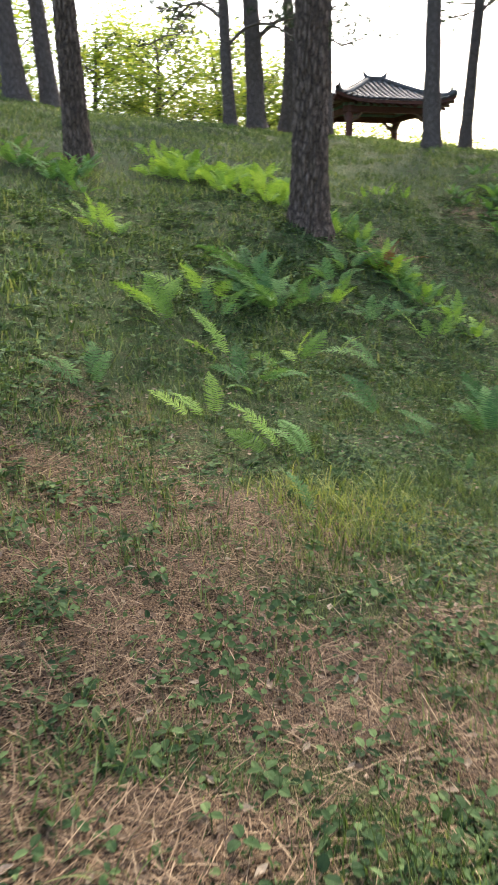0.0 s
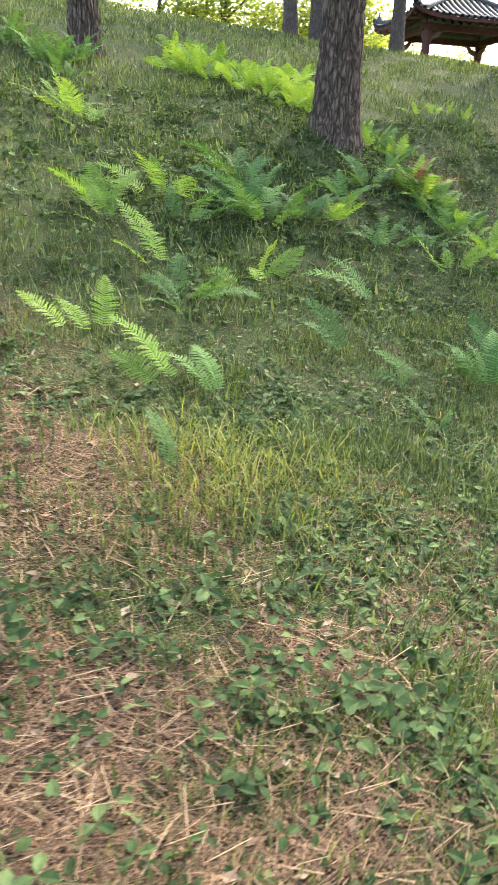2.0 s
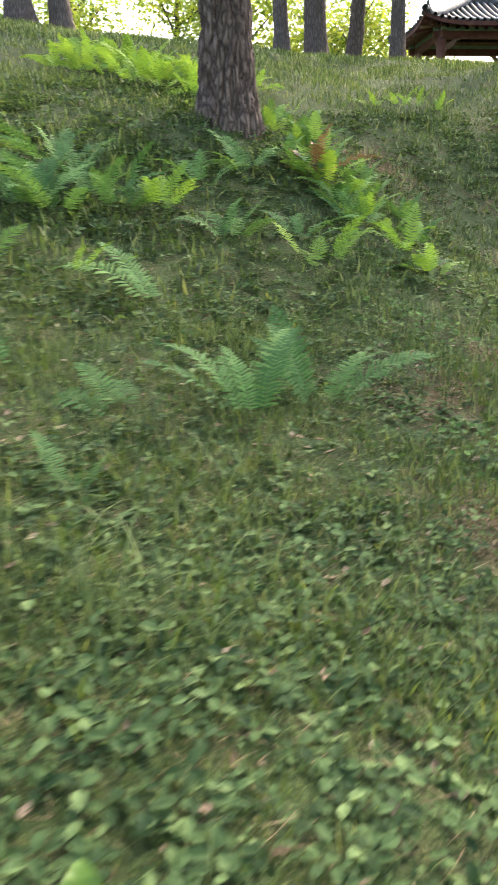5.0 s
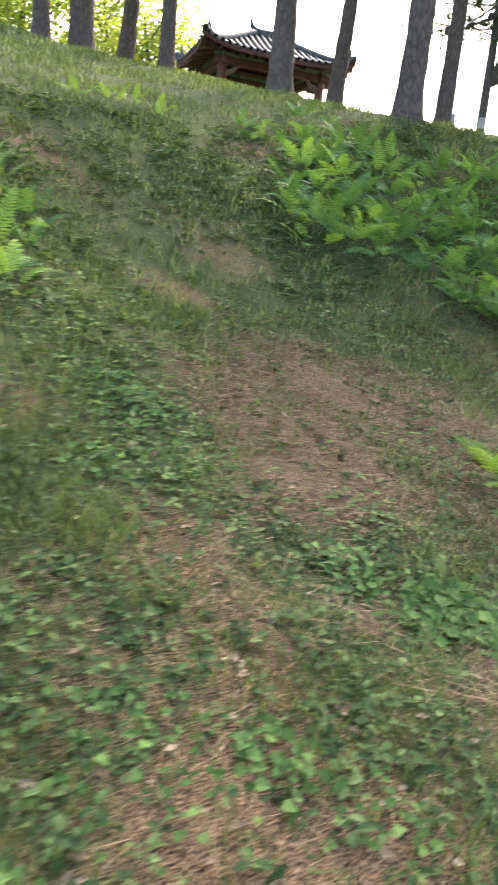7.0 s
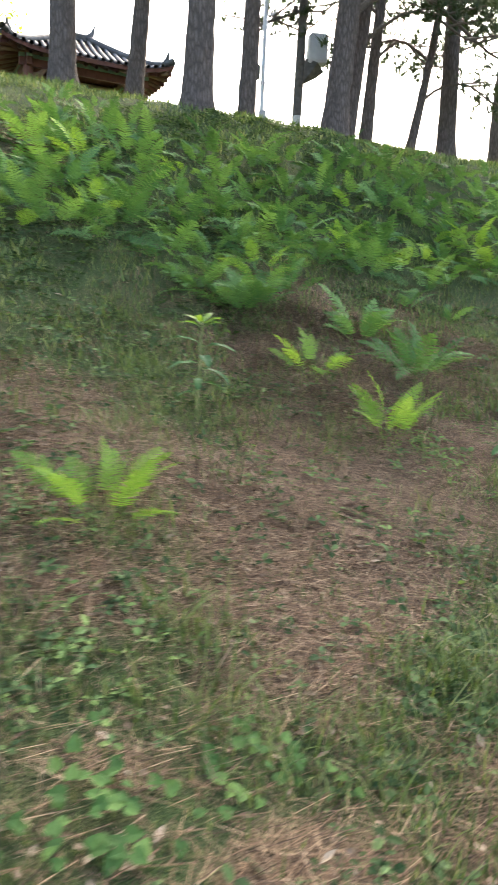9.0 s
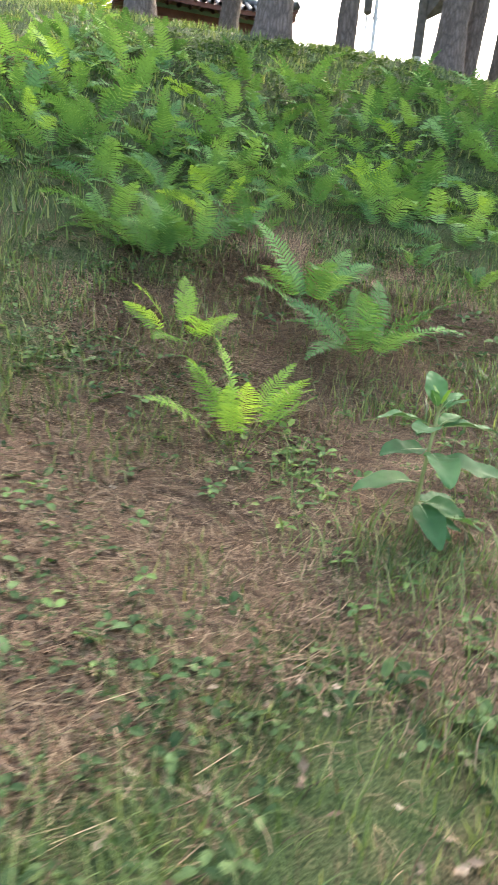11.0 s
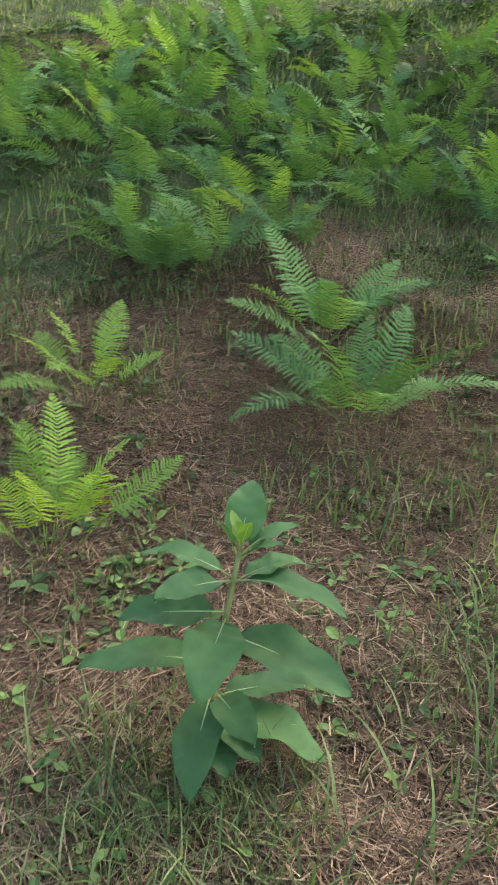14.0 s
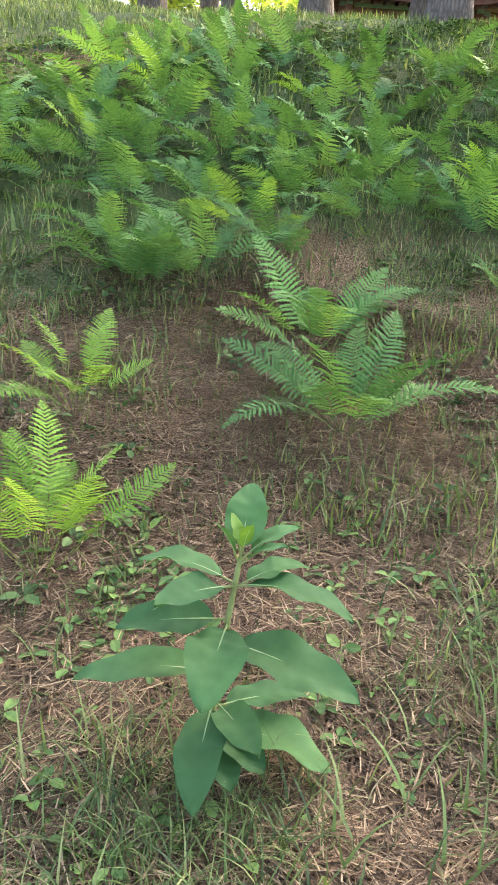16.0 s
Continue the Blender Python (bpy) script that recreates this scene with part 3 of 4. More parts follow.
thin_v = np.array([(-0.5, -0.011, 0.0), (-0.5, 0.011, 0.0), (0.5, 0.011, 0.04), (0.5, -0.011, 0.04)])
thin_f = np.array([(0, 2, 1), (0, 3, 2)])
for count, x0, x1, y0, y1 in ((130000, 7.2, 10.4, 9.6, 13.2), (30000, -1.6, 1.6, 1.0, 4.4), (70000, 4.4, 8.4, 7.2, 11.2)):
    p = sow(count, x0, x1, y0, y1, lambda x, y: 0.15 + 0.85 * bareness(x, y))
    n = len(p)
    stuff("fallen_needles", spread(thin_v, thin_f, p + np.c_[np.zeros((n, 2)), rng.uniform(0.003, 0.028, n)], rng.uniform(0, 6.28, n), rng.uniform(0.07, 0.16, n), rng.normal(0, 0.1, n), rng.uniform(0, 6.28, n)), STRAW, "layer of fallen reddish-brown pine needles", "pine litter")

dl_v = np.array([(0, 0, 0), (0.5, -0.28, 0.12), (0.5, 0.28, 0.1), (0.55, 0, 0.0), (1.0, 0, 0.16)])
dl_f = np.array([(0, 1, 3), (0, 3, 2), (1, 4, 3), (3, 4, 2)])
p = sow(36000, -2, 12, 0.5, 13, lambda x, y: near_path(x, y) * (0.25 + 0.4 * bareness(x, y)))
n = len(p)
stuff("fallen_leaves", spread(dl_v, dl_f, p + [0, 0, 0.012], rng.uniform(0, 6.28, n), rng.uniform(0.025, 0.06, n), rng.normal(0, 0.3, n), rng.uniform(0, 6.28, n)), DEAD, "small curled dry brown leaves on the ground", "leaf litter")


# ---------------------------------------------------------------- pines


def bark_tube(points, radii, sides, depth, seed):
    """A trunk with bark plates raised between long vertical cracks."""
    r = np.asarray(radii)[:, None] * np.ones((1, sides))
    a = np.linspace(0, 2 * np.pi, sides, endpoint=False)[None, :]
    s = np.concatenate([[0], np.cumsum(np.linalg.norm(np.diff(points, axis=0), axis=1))])[:, None]
    plates = 15 if depth > 0.04 else 9
    warp = vnoise(4 + 2.2 * np.cos(a) + 0 * s, 9 + 2.2 * np.sin(a) + s * 2.4, 1.0, seed) * 5.5 + vnoise(4 + 6 * np.cos(a) + 0 * s, 9 + 6 * np.sin(a) + s * 7, 1.0, seed + 5) * 2.2
    crack = np.clip(np.abs(np.sin(a * plates / 2 + warp)) * 1.35, 0, 1)
    breaks = np.clip(np.abs(vnoise(4 + 5 * np.cos(a) + 0 * s, 9 + 5 * np.sin(a) + s * 9, 1.0, seed + 1) - 0.5) * 9, 0, 1)
    flake = vnoise(4 + 14 * np.cos(a) + 0 * s, 9 + 14 * np.sin(a) + s * 26, 1.0, seed + 3)
    bulge = vnoise(a * 1.5 + 0 * s, s * 1.1, 1.0, seed + 2)
    return tube(points, r + (crack * (0.65 + 0.35 * breaks) - 0.8) * depth + (flake - 0.5) * depth * 0.35 + (bulge - 0.5) * 0.06 * r, sides)


tuft_v, tuft_f = [], []
for k in range(15):
    az, el, ln = k * 2.4, 0.15 + 1.2 * ((k * 0.618) % 1), 0.15 + 0.07 * ((k * 0.37) % 1)
    dirv = np.array([math.cos(az) * math.cos(el), math.sin(az) * math.cos(el), math.sin(el)])
    side = np.array([-math.sin(az), math.cos(az), 0.2]) * 0.011
    tuft_v += [-side, side, dirv * ln]
    tuft_f.append([3 * k, 3 * k + 1, 3 * k + 2])
TUFT_V, TUFT_F = np.array(tuft_v), np.array(tuft_f)


def pine(x, y, radius, height, lean, label, crown_from=0.5, limbs=9, near=False, bend=0.15, tufts=130, seed=1, reach=2.6, sink=0.25):
    """A pine with a flared, cracked trunk, bent limbs and a crown of needle tufts."""
    r = np.random.default_rng(seed)
    z = float(ground_z(x, y, False))
    root = new("pine_tree")
    root.location = (x, y, z)
    tagged(root, label, "tree", "pines on the mound")
    n = 220 if near else 60
    t = np.linspace(0, 1, n)
    h = -sink + t * (height + sink)
    ph = r.uniform(0, 6.28)
    line = np.stack([lean[0] * h + bend * np.sin(t * 4 + ph) - bend * np.sin(ph), lean[1] * h + bend * np.cos(t * 3.3 + ph) - bend * np.cos(ph), h], -1)
    rad = radius * (1 - 0.72 * t) * (1 + 0.38 * np.exp(-np.maximum(h + 0.05, 0) / 0.3))
    v, q = bark_tube(line, rad, 96 if near else 26, 0.06 if near else 0.035, seed)
    part("trunk", mesh_of("trunk", v, q, BARK if near else BARK_FAR, True), root)
    tips = []
    for i in range(limbs):
        k = crown_from + (0.97 - crown_from) * (i + r.uniform(0, 0.8)) / limbs
        p0 = np.array([np.interp(k, t, line[:, c]) for c in range(3)])
        az = i * 2.4 + r.uniform(-0.5, 0.5)
        ln = reach * (1.15 - 0.65 * (k - crown_from) / (1 - crown_from)) * r.uniform(0.7, 1.15)
        s = np.linspace(0, 1, 9)
        wig = np.cumsum(r.normal(0, 0.07, (9, 3)), axis=0) * s[:, None]
        pts = p0 + np.stack([np.cos(az) * s * ln, np.sin(az) * s * ln, (0.35 * s - 0.25 * s * s + 0.12 * np.sin(s * 5)) * ln], -1) + wig
        pieces = [tube(pts, radius * 0.26 * (1 - 0.8 * s) * (1 - 0.5 * t[min(int(k * n), n - 1)]) + 0.008, 7)]
        for b in range(5):
            m = 3 + b
            aw = az + r.uniform(-1.3, 1.3)
            bl = ln * r.uniform(0.25, 0.45)
            sp = pts[m] + np.stack([np.cos(aw) * s[:6] * bl * 1.6, np.sin(aw) * s[:6] * bl * 1.6, s[:6] * bl * r.uniform(-0.1, 0.5)], -1)
            pieces.append(tube(sp, 0.018 * (1 - s[:6]) + 0.006, 5))
            tips.append(sp[-1])
            tips.append(sp[3])
        tips.append(pts[-1])
        part("limb", mesh_of("limb", *joined(pieces), TWIG, True), root)
    tips = np.array(tips)
    pick = tips[r.integers(0, len(tips), tufts * limbs)] + r.normal(0, 1, (tufts * limbs, 3)) * [0.32, 0.32, 0.16]
    soup = spread(TUFT_V, TUFT_F, pick, r.uniform(0, 6.28, len(pick)), r.uniform(0.8, 1.5, len(pick)), r.uniform(0, 0.8, len(pick)), r.uniform(0, 6.28, len(pick)))
    part("crown", mesh_of("crown", *soup, NEEDLE), root, "dark green needle tufts with gaps")
    return root


pine(1.04, 11.42, 0.28, 12, (0.03, 0.0), "tall pine with deeply cracked brown bark among ferns", 0.62, 8, True, 0.06, seed=3, sink=0.4)
pine(-2.46, 12.6, 0.2, 10, (-0.02, 0.0), "slender pine with cracked grey-brown bark on the slope", 0.6, 8, True, 0.08, seed=4, sink=0.4)
CREST_AND_SHADE_PINES = (   # x, y, radius, height, lean, crown start, bend, reach
    (-5.4, 20.6, 0.3, 12, (-0.02, 0), 0.4, 0.1, 3.4), (-4.7, 21.2, 0.24, 12, (-0.06, 0), 0.4, 0.1, 3.2),
    (-6.4, 19.0, 0.22, 11, (-0.05, 0), 0.4, 0.1, 3.0), (-0.05, 24.2, 0.2, 12, (-0.02, 0.02), 0.16, 0.15, 3.0),
    (0.75, 24.9, 0.3, 13, (0.02, 0.0), 0.18, 0.1, 3.2), (1.6, 25.8, 0.22, 10, (0.11, 0.02), 0.5, 0.5, 2.6),
    (2.85, 24.3, 0.19, 12, (0.05, 0.0), 0.5, 0.1, 3.0), (5.42, 21.8, 0.25, 13, (0.0, 0.0), 0.45, 0.08, 3.4),
    (6.76, 23.3, 0.19, 12, (0.05, 0.0), 0.26, 0.1, 3.0), (7.78, 20.15, 0.27, 13, (0.01, 0.0), 0.45, 0.06, 3.4),
    (8.95, 21.95, 0.18, 12, (0.03, 0.0), 0.25, 0.08, 3.0), (10.6, 21.3, 0.25, 13, (0.03, 0.0), 0.18, 0.12, 3.4),
    (11.05, 22.0, 0.16, 11, (0.08, 0.0), 0.15, 0.15, 3.0), (11.9, 23.2, 0.14, 10, (0.14, 0.0), 0.16, 0.25, 2.8),
    (12.8, 22.9, 0.1, 9, (0.05, 0.0), 0.08, 0.25, 1.8), (13.9, 23.4, 0.21, 13, (-0.02, 0.0), 0.19, 0.1, 3.6),
    (17.2, 22.4, 0.24, 13, (-0.04, 0.0), 0.14, 0.2, 3.8), (16.5, 26.0, 0.22, 13, (0.0, 0.0), 0.3, 0.15, 3.6),
    # unseen pines beside the path, added to shade the ground near it
    (-3.5, 0.5, 0.24, 13, (0.0, 0.0), 0.35, 0.15, 4.2), (1.8, -1.6, 0.24, 13, (0.0, 0.0), 0.35, 0.15, 4.2), (5.2, 1.2, 0.24, 13, (0.0, 0.0), 0.35, 0.15, 4.6),
    (8.9, 4.9, 0.24, 13, (0.0, 0.0), 0.33, 0.15, 4.8), (12.6, 8.0, 0.24, 13, (0.0, 0.0), 0.33, 0.15, 4.8), (2.9, 0.0, 0.22, 12, (0.0, 0.0), 0.36, 0.15, 4.6))
for i, (px, py, rd, ht, ln, cf, bd, rc) in enumerate(CREST_AND_SHADE_PINES):
    pine(px, py, rd, ht, ln, "tall pine with dark bark, on the crest or added unseen beside the path for shade", cf, 10, False, bd, 105 if cf < 0.27 else 75 if py < 9 else 42, 20 + i, rc)

# ---------------------------------------------------------------- ferns


def frond_mesh(length, stalk, arch, droop, teeth, seed, material):
    """A fern frond leaning along +x: an arched rib with rows of tapering, toothed pinnae."""
    r = np.random.default_rng(seed)
    s = np.linspace(0, 1, 13)
    ang = arch - droop * s ** 1.6
    step = length / 12
    px, pz = np.concatenate([[0], np.cumsum(np.cos(ang[1:]) * step)]), np.concatenate([[0], np.cumsum(np.sin(ang[1:]) * step)])
    rib = np.stack([px, r.normal(0, 0.004) * s * 10 * s, pz], -1)
    v0, q0 = tube(rib, 0.0035 * (1 - 0.85 * s) + 0.0006, 4)
    verts, tris = [v0], [np.concatenate([q0[:, [0, 1, 2]], q0[:, [0, 2, 3]]])]
    count = len(v0)
    pairs = 24 if teeth else 17
    for i in range(pairs):
        k = stalk + (1 - stalk) * ((i + 0.5) / pairs)
        u = (k - stalk) / (1 - stalk)
        ln = length * 0.19 * (0.5 + 0.5 * min(1, u / 0.35)) * (1 - u ** 1.9) ** 0.85 + 0.006
        wd = length * (1 - stalk) / pairs * 0.42
        c = np.array([np.interp(k, s, rib[:, j]) for j in range(3)])
        a = np.interp(k, s, ang)
        along, up = np.array([math.cos(a), 0, math.sin(a)]), np.array([-math.sin(a), 0, math.cos(a)])
        for sgn in (-1, 1):
            sweep = 0.3 + 0.35 * u + r.normal(0, 0.06)
            lift = 0.14 + r.normal(0, 0.1)
            out = np.array([0, sgn * math.cos(sweep), 0]) + along * math.sin(sweep) + up * lift
            out /= np.linalg.norm(out)
            wide = along - out * (along @ out)
            wide /= np.linalg.norm(wide)
            m = 4 if teeth else 2
            g = np.linspace(0, 1, m + 1)
            prof = wd * np.minimum(1, (1 - g) * 1.7 + 0.02) * (0.75 + 0.25 * np.minimum(1, g * 6))
            spine = c + out * (g * ln)[:, None] + np.array([0, 0, -1]) * (0.16 * ln * g ** 2)[:, None]
            if teeth:
                lo = spine[:-1] * 0.4 + spine[1:] * 0.6
                tip_a = lo + wide * (prof[:-1])[:, None] * 1.05 - np.array([0, 0, 0.002])
                tip_b = lo - wide * (prof[:-1])[:, None] * 1.05 - np.array([0, 0, 0.002])
                notch_a, notch_b = spine + wide * (prof * 0.5)[:, None], spine - wide * (prof * 0.5)[:, None]
                vv = np.concatenate([spine, notch_a, notch_b, tip_a, tip_b])
                S, A, B, TA, TB = 0, m + 1, 2 * (m + 1), 3 * (m + 1), 3 * (m + 1) + m
                ff = []
                for j in range(m):
                    ff += [(S + j, S + j + 1, A + j + 1), (S + j, A + j + 1, A + j), (A + j, A + j + 1, TA + j),
                           (S + j, B + j + 1, S + j + 1), (S + j, B + j, B + j + 1), (B + j, TB + j, B + j + 1)]
            else:
                ea, eb = spine + wide * prof[:, None], spine - wide * prof[:, None]
                vv = np.concatenate([spine, ea, eb])
                ff = []
                for j in range(m):
                    ff += [(j, j + 1, m + 2 + j), (m + 1 + j, j, m + 2 + j), (j, 2 * m + 3 + j, j + 1), (j, 2 * m + 2 + j, 2 * m + 3 + j)]
            verts.append(vv)
            tris.append(np.array(ff) + count)
            count += len(vv)
    me = mesh_of("frond", np.concatenate(verts), np.concatenate(tris), material)
    me.materials.append(STALK)
    idx = np.zeros(len(me.polygons), np.int32)
    idx[:24] = 1
    me.polygons.foreach_set("material_index", idx)
    return me


def frond_set(material, teeth, seed, bare=0.0, hang=0.85):
    out = []
    for i in range(6):
        out.append(frond_mesh(1.0, bare + (0.3 if i % 2 else 0.24), 1.2 - 0.1 * (i % 3), hang * (0.9, 1.25, 1.6, 1.05, 1.4, 0.75)[i], teeth, seed + i, material))
    return out


FR_NEAR, FR_FAR = frond_set(FERN, True, 100), frond_set(FERN, False, 200)
FR_Y, FR_YFAR, FR_R = frond_set(FERN_Y, True, 300, 0.16, 0.6), frond_set(FERN_Y, False, 400), frond_set(FERN_R, False, 500)
frng = random.Random(5)


def fern(x, y, size, count, meshes, label, group="ferns on the mound", lean=None, spread_deg=360, facing=0.0, steep=0.0):
    """A fern: fronds rising from one crown like a shuttlecock; facing and spread_deg give the side to which they lean."""
    root = new("fern")
    root.location = (x, y, float(ground_z(x, y)) - 0.02)
    tagged(root, label, "fern", group)
    for k in range(count):
        a = math.radians(facing + spread_deg * ((k + frng.uniform(-0.3, 0.3)) / count - 0.5 * (spread_deg < 360)))
        sc = size * frng.uniform(0.75, 1.1)
        f = part("frond", frng.choice(meshes), root)
        f.matrix_basis = pose(0.02 * math.cos(a), 0.02 * math.sin(a), 0, 0, frng.uniform(-16, 20) - steep, math.degrees(a)) @ pose(0, 0, 0, frng.uniform(-25, 25), 0, 0) @ Matrix.Diagonal((sc, sc, sc, 1))
    return root


# ferns standing by themselves on the flat
fern(8.2, 10.86, 0.55, 14, FR_Y, "yellow-green fern with dark bare stalks on needle litter", facing=60, steep=8)
fern(7.83, 11.6, 0.5, 9, FR_Y, "small yellow-green fern with dark stalks on needle litter", facing=200, spread_deg=300, steep=6)
fern(8.84, 12.03, 0.64, 16, FR_NEAR, "large green fern with toothed fronds in front of the bank", steep=4)
fern(8.5, 12.6, 0.66, 12, FR_NEAR, "green fern growing against the fern bank", facing=180, spread_deg=300, steep=4)
fern(6.31, 9.3, 0.5, 14, FR_Y, "low yellow-green fern on needle litter", steep=6)
fern(9.3, 13.6, 0.42, 5, FR_NEAR, "small green fern at the foot of the bank")
fern(9.75, 13.5, 0.45, 5, FR_NEAR, "small green fern at the foot of the bank")
# the dense bank: its outline on the plan
BANK = ((5.1, 14.0), (5.4, 13.4), (6.1, 13.5), (6.75, 13.6), (7.2, 12.85), (7.55, 12.75), (7.9, 13.2), (7.95, 13.75), (8.4, 14.0), (8.9, 14.05), (9.6, 14.1), (10.6, 14.5), (14.0, 16.2),
        (14.0, 18.9), (11.2, 18.0), (9.6, 17.6), (7.7, 17.4), (6.5, 17.4), (5.6, 16.9), (5.3, 16.0), (5.1, 14.9))
frng2 = np.random.default_rng(9)


def bank(x, y):
    """Whether a place lies inside the outline of the bank."""
    inside = False
    for (ax, ay), (bx, by) in zip(BANK, BANK[1:] + BANK[:1]):
        if (ay > y) != (by > y) and x < ax + (y - ay) / (by - ay) * (bx - ax):
            inside = not inside
    return inside


made = []
for _ in range(9000):
    bx, by = float(frng2.uniform(4.9, 14.0)), float(frng2.uniform(12.7, 19.6))
    gap = 0.33 if by < 15.5 else 0.41
    if len(made) < 320 and bank(bx, by) and all((bx - mx) ** 2 + (by - my) ** 2 > gap ** 2 for mx, my in made):
        made.append((bx, by))
for bx, by in made:
    close = by < 14.4
    pal = (FR_NEAR if close else FR_FAR) if frng.random() < 0.9 else (FR_Y if close else FR_YFAR)
    fern(bx, by, frng.uniform(0.48, 0.76), frng.randint(6, 8), pal, "green fern in a dense bank of ferns", "ferns of the bank", steep=frng.uniform(-24, 6), facing=frng.uniform(175, 235), spread_deg=250)
for bx, by, fs in ((7.4, 12.72, 0.68), (7.7, 12.95, 0.55), (7.1, 13.0, 0.6), (8.05, 13.35, 0.55)):
    fern(bx, by, fs, 8, FR_NEAR, "green fern at the edge of the fern bank", "ferns of the bank", steep=-2, facing=200, spread_deg=280)
# scattered ferns of the first slope
SLOPE_FERNS = (   # x, y, size, fronds, the way they lean, how far they fan out
    (-1.66, 9.05, 0.55, 6, 180, 220), (-1.38, 8.85, 0.5, 5, 200, 240), (-0.6, 6.85, 0.55, 5, 165, 130), (-0.72, 7.05, 0.5, 5, 150, 160), (-0.39, 7.75, 0.6, 6, 180, 260), (-0.25, 7.6, 0.5, 4, 60, 160),
    (-0.06, 6.1, 0.62, 3, 172, 50), (0.03, 6.05, 0.42, 6, 60, 240), (0.09, 5.86, 0.4, 3, 200, 90), (0.48, 6.75, 0.5, 3, 120, 120), (0.42, 6.7, 0.4, 3, 20, 90), (0.88, 7.45, 0.4, 3, 10, 90),
    (0.08, 9.2, 0.6, 6, 170, 200), (0.15, 8.75, 0.6, 7, 170, 220), (0.22, 8.35, 0.55, 7, 180, 240), (0.41, 8.4, 0.5, 6, 200, 260), (0.55, 8.7, 0.5, 6, 100, 260), (0.75, 8.7, 0.5, 6, 60, 260), (0.98, 8.75, 0.5, 6, 30, 240), (0.3, 9.0, 0.5, 6, 150, 240),
    (1.17, 6.05, 0.5, 2, 150, 30), (1.43, 7.45, 0.65, 3, 165, 40), (1.55, 8.8, 0.5, 6, 90, 260), (2.03, 9.3, 0.5, 5, 90, 220), (2.2, 8.7, 0.55, 5, 90, 200), (1.67, 6.08, 0.5, 3, 155, 60), (1.67, 5.38, 0.28, 3, 120, 120),
    (0.3, 4.62, 0.5, 3, 160, 60), (0.44, 4.78, 0.45, 3, 150, 80), (0.36, 3.82, 0.36, 2, 160, 40), (-0.22, 4.85, 0.55, 3, 150, 60), (-1.1, 5.15, 0.42, 4, 150, 180), (2.15, 6.3, 0.55, 5, 140, 160), (2.4, 6.75, 0.55, 6, 120, 220),
    (1.2, 9.6, 0.45, 5, 120, 240), (1.45, 10.2, 0.5, 6, 150, 260))
for fx, fy, fs, fn, way, fan in SLOPE_FERNS:
    fern(fx, fy, fs * 1.22, fn + (fn > 4), FR_NEAR if frng.random() < 0.6 else FR_Y, "green fern with a few arching fronds among grass", facing=way, spread_deg=fan, steep=0)
# all yellow-green: sun shining through these fronds is put into their colour
for k in range(40):
    fx, fy = frng.uniform(-1.5, 0.9), frng.uniform(12.2, 14.3)
    fern(fx, fy, frng.uniform(0.5, 0.7), 6, FR_YFAR, "fern behind a pine trunk, coloured bright yellow-green as if backlit", "ferns behind the pine", facing=180, spread_deg=300)
for k in range(34):
    u = frng.random()
    fern(1.5 + 1.4 * u + frng.uniform(-0.3, 0.4), 11.6 - 1.7 * u + frng.uniform(-0.5, 0.9), frng.uniform(0.4, 0.6), 6, FR_FAR if k % 4 else FR_YFAR, "green fern beside a pine trunk", "ferns beside the pine", facing=180, spread_deg=280)
fern(2.0, 10.75, 0.68, 7, FR_R, "withered red-brown fern among green ferns")
fern(1.55, 11.75, 0.5, 4, FR_YFAR, "bright yellow fern beside a pine trunk")
for fx, fy in ((2.85, 15.6), (3.1, 15.8), (2.5, 15.2), (3.4, 15.9)):
    fern(fx, fy, 0.42, 4, FR_YFAR, "yellow-green fern on the upper slope")
for k in range(16):
    fern(frng.uniform(-3.4, -2.0), frng.uniform(10.2, 12.3), frng.uniform(0.4, 0.55), 6, FR_FAR, "dark green fern below a slender pine")
for k in range(12):
    fern(frng.uniform(4.6, 6.2), frng.uniform(15.6, 18.2), frng.uniform(0.35, 0.5), 5, FR_FAR, "fern on the upper slope near the crest")


# ---------------------------------------------------------------- pavilion behind the crest

PAV = Matrix.Translation((5.17, 30.03, 2.42)) @ pose(0, 0, 0, 0, 2.5, 0) @ pose(0, 0, 0, 0, 0, 14)
pavilion = new("pavilion")
pavilion.matrix_world = PAV
tagged(pavilion, "small red-brown wooden pavilion with a grey tiled hipped roof", "pavilion")
W2, D2, EAVE, TOP, RIDGE = 2.26, 2.05, 2.72, 3.62, 0.28   # half width, half depth, eave and ridge heights over the floor


def roof_at(a, b):
    """Roof height at a, b in -1..1: hipped, dished, with upturned corners."""
    k = max(abs(b), max(0.0, abs(a) * W2 - RIDGE) / (W2 - RIDGE))
    return EAVE + (TOP - EAVE) * (1 - k) ** 1.25 + 0.26 * (abs(a) * abs(b)) ** 4


N = 24
rv, rq = [], []
for side in (0, 1):
    for i in range(N + 1):
        for j in range(N + 1):
            a, b = 2 * i / N - 1, 2 * j / N - 1
            rv.append((a * W2, b * D2, roof_at(a, b) - 0.1 * side))
for i in range(N):
    for j in range(N):
        o = i * (N + 1) + j
        rq.append((o, o + N + 1, o + N + 2, o + 1))
        m = o + (N + 1) ** 2
        rq.append((m, m + 1, m + N + 2, m + N + 1))
for i in range(N):
    for o, st in ((i, 1), (i + N * (N + 1), 1), (i * (N + 1), N + 1), (i * (N + 1) + N, N + 1)):
        rq.append((o, o + st, o + st + (N + 1) ** 2, o + (N + 1) ** 2))
roof = part("roof", mesh_of("roof", rv, rq, DANCHEONG), pavilion, "dished hipped roof deck with red-brown eaves")
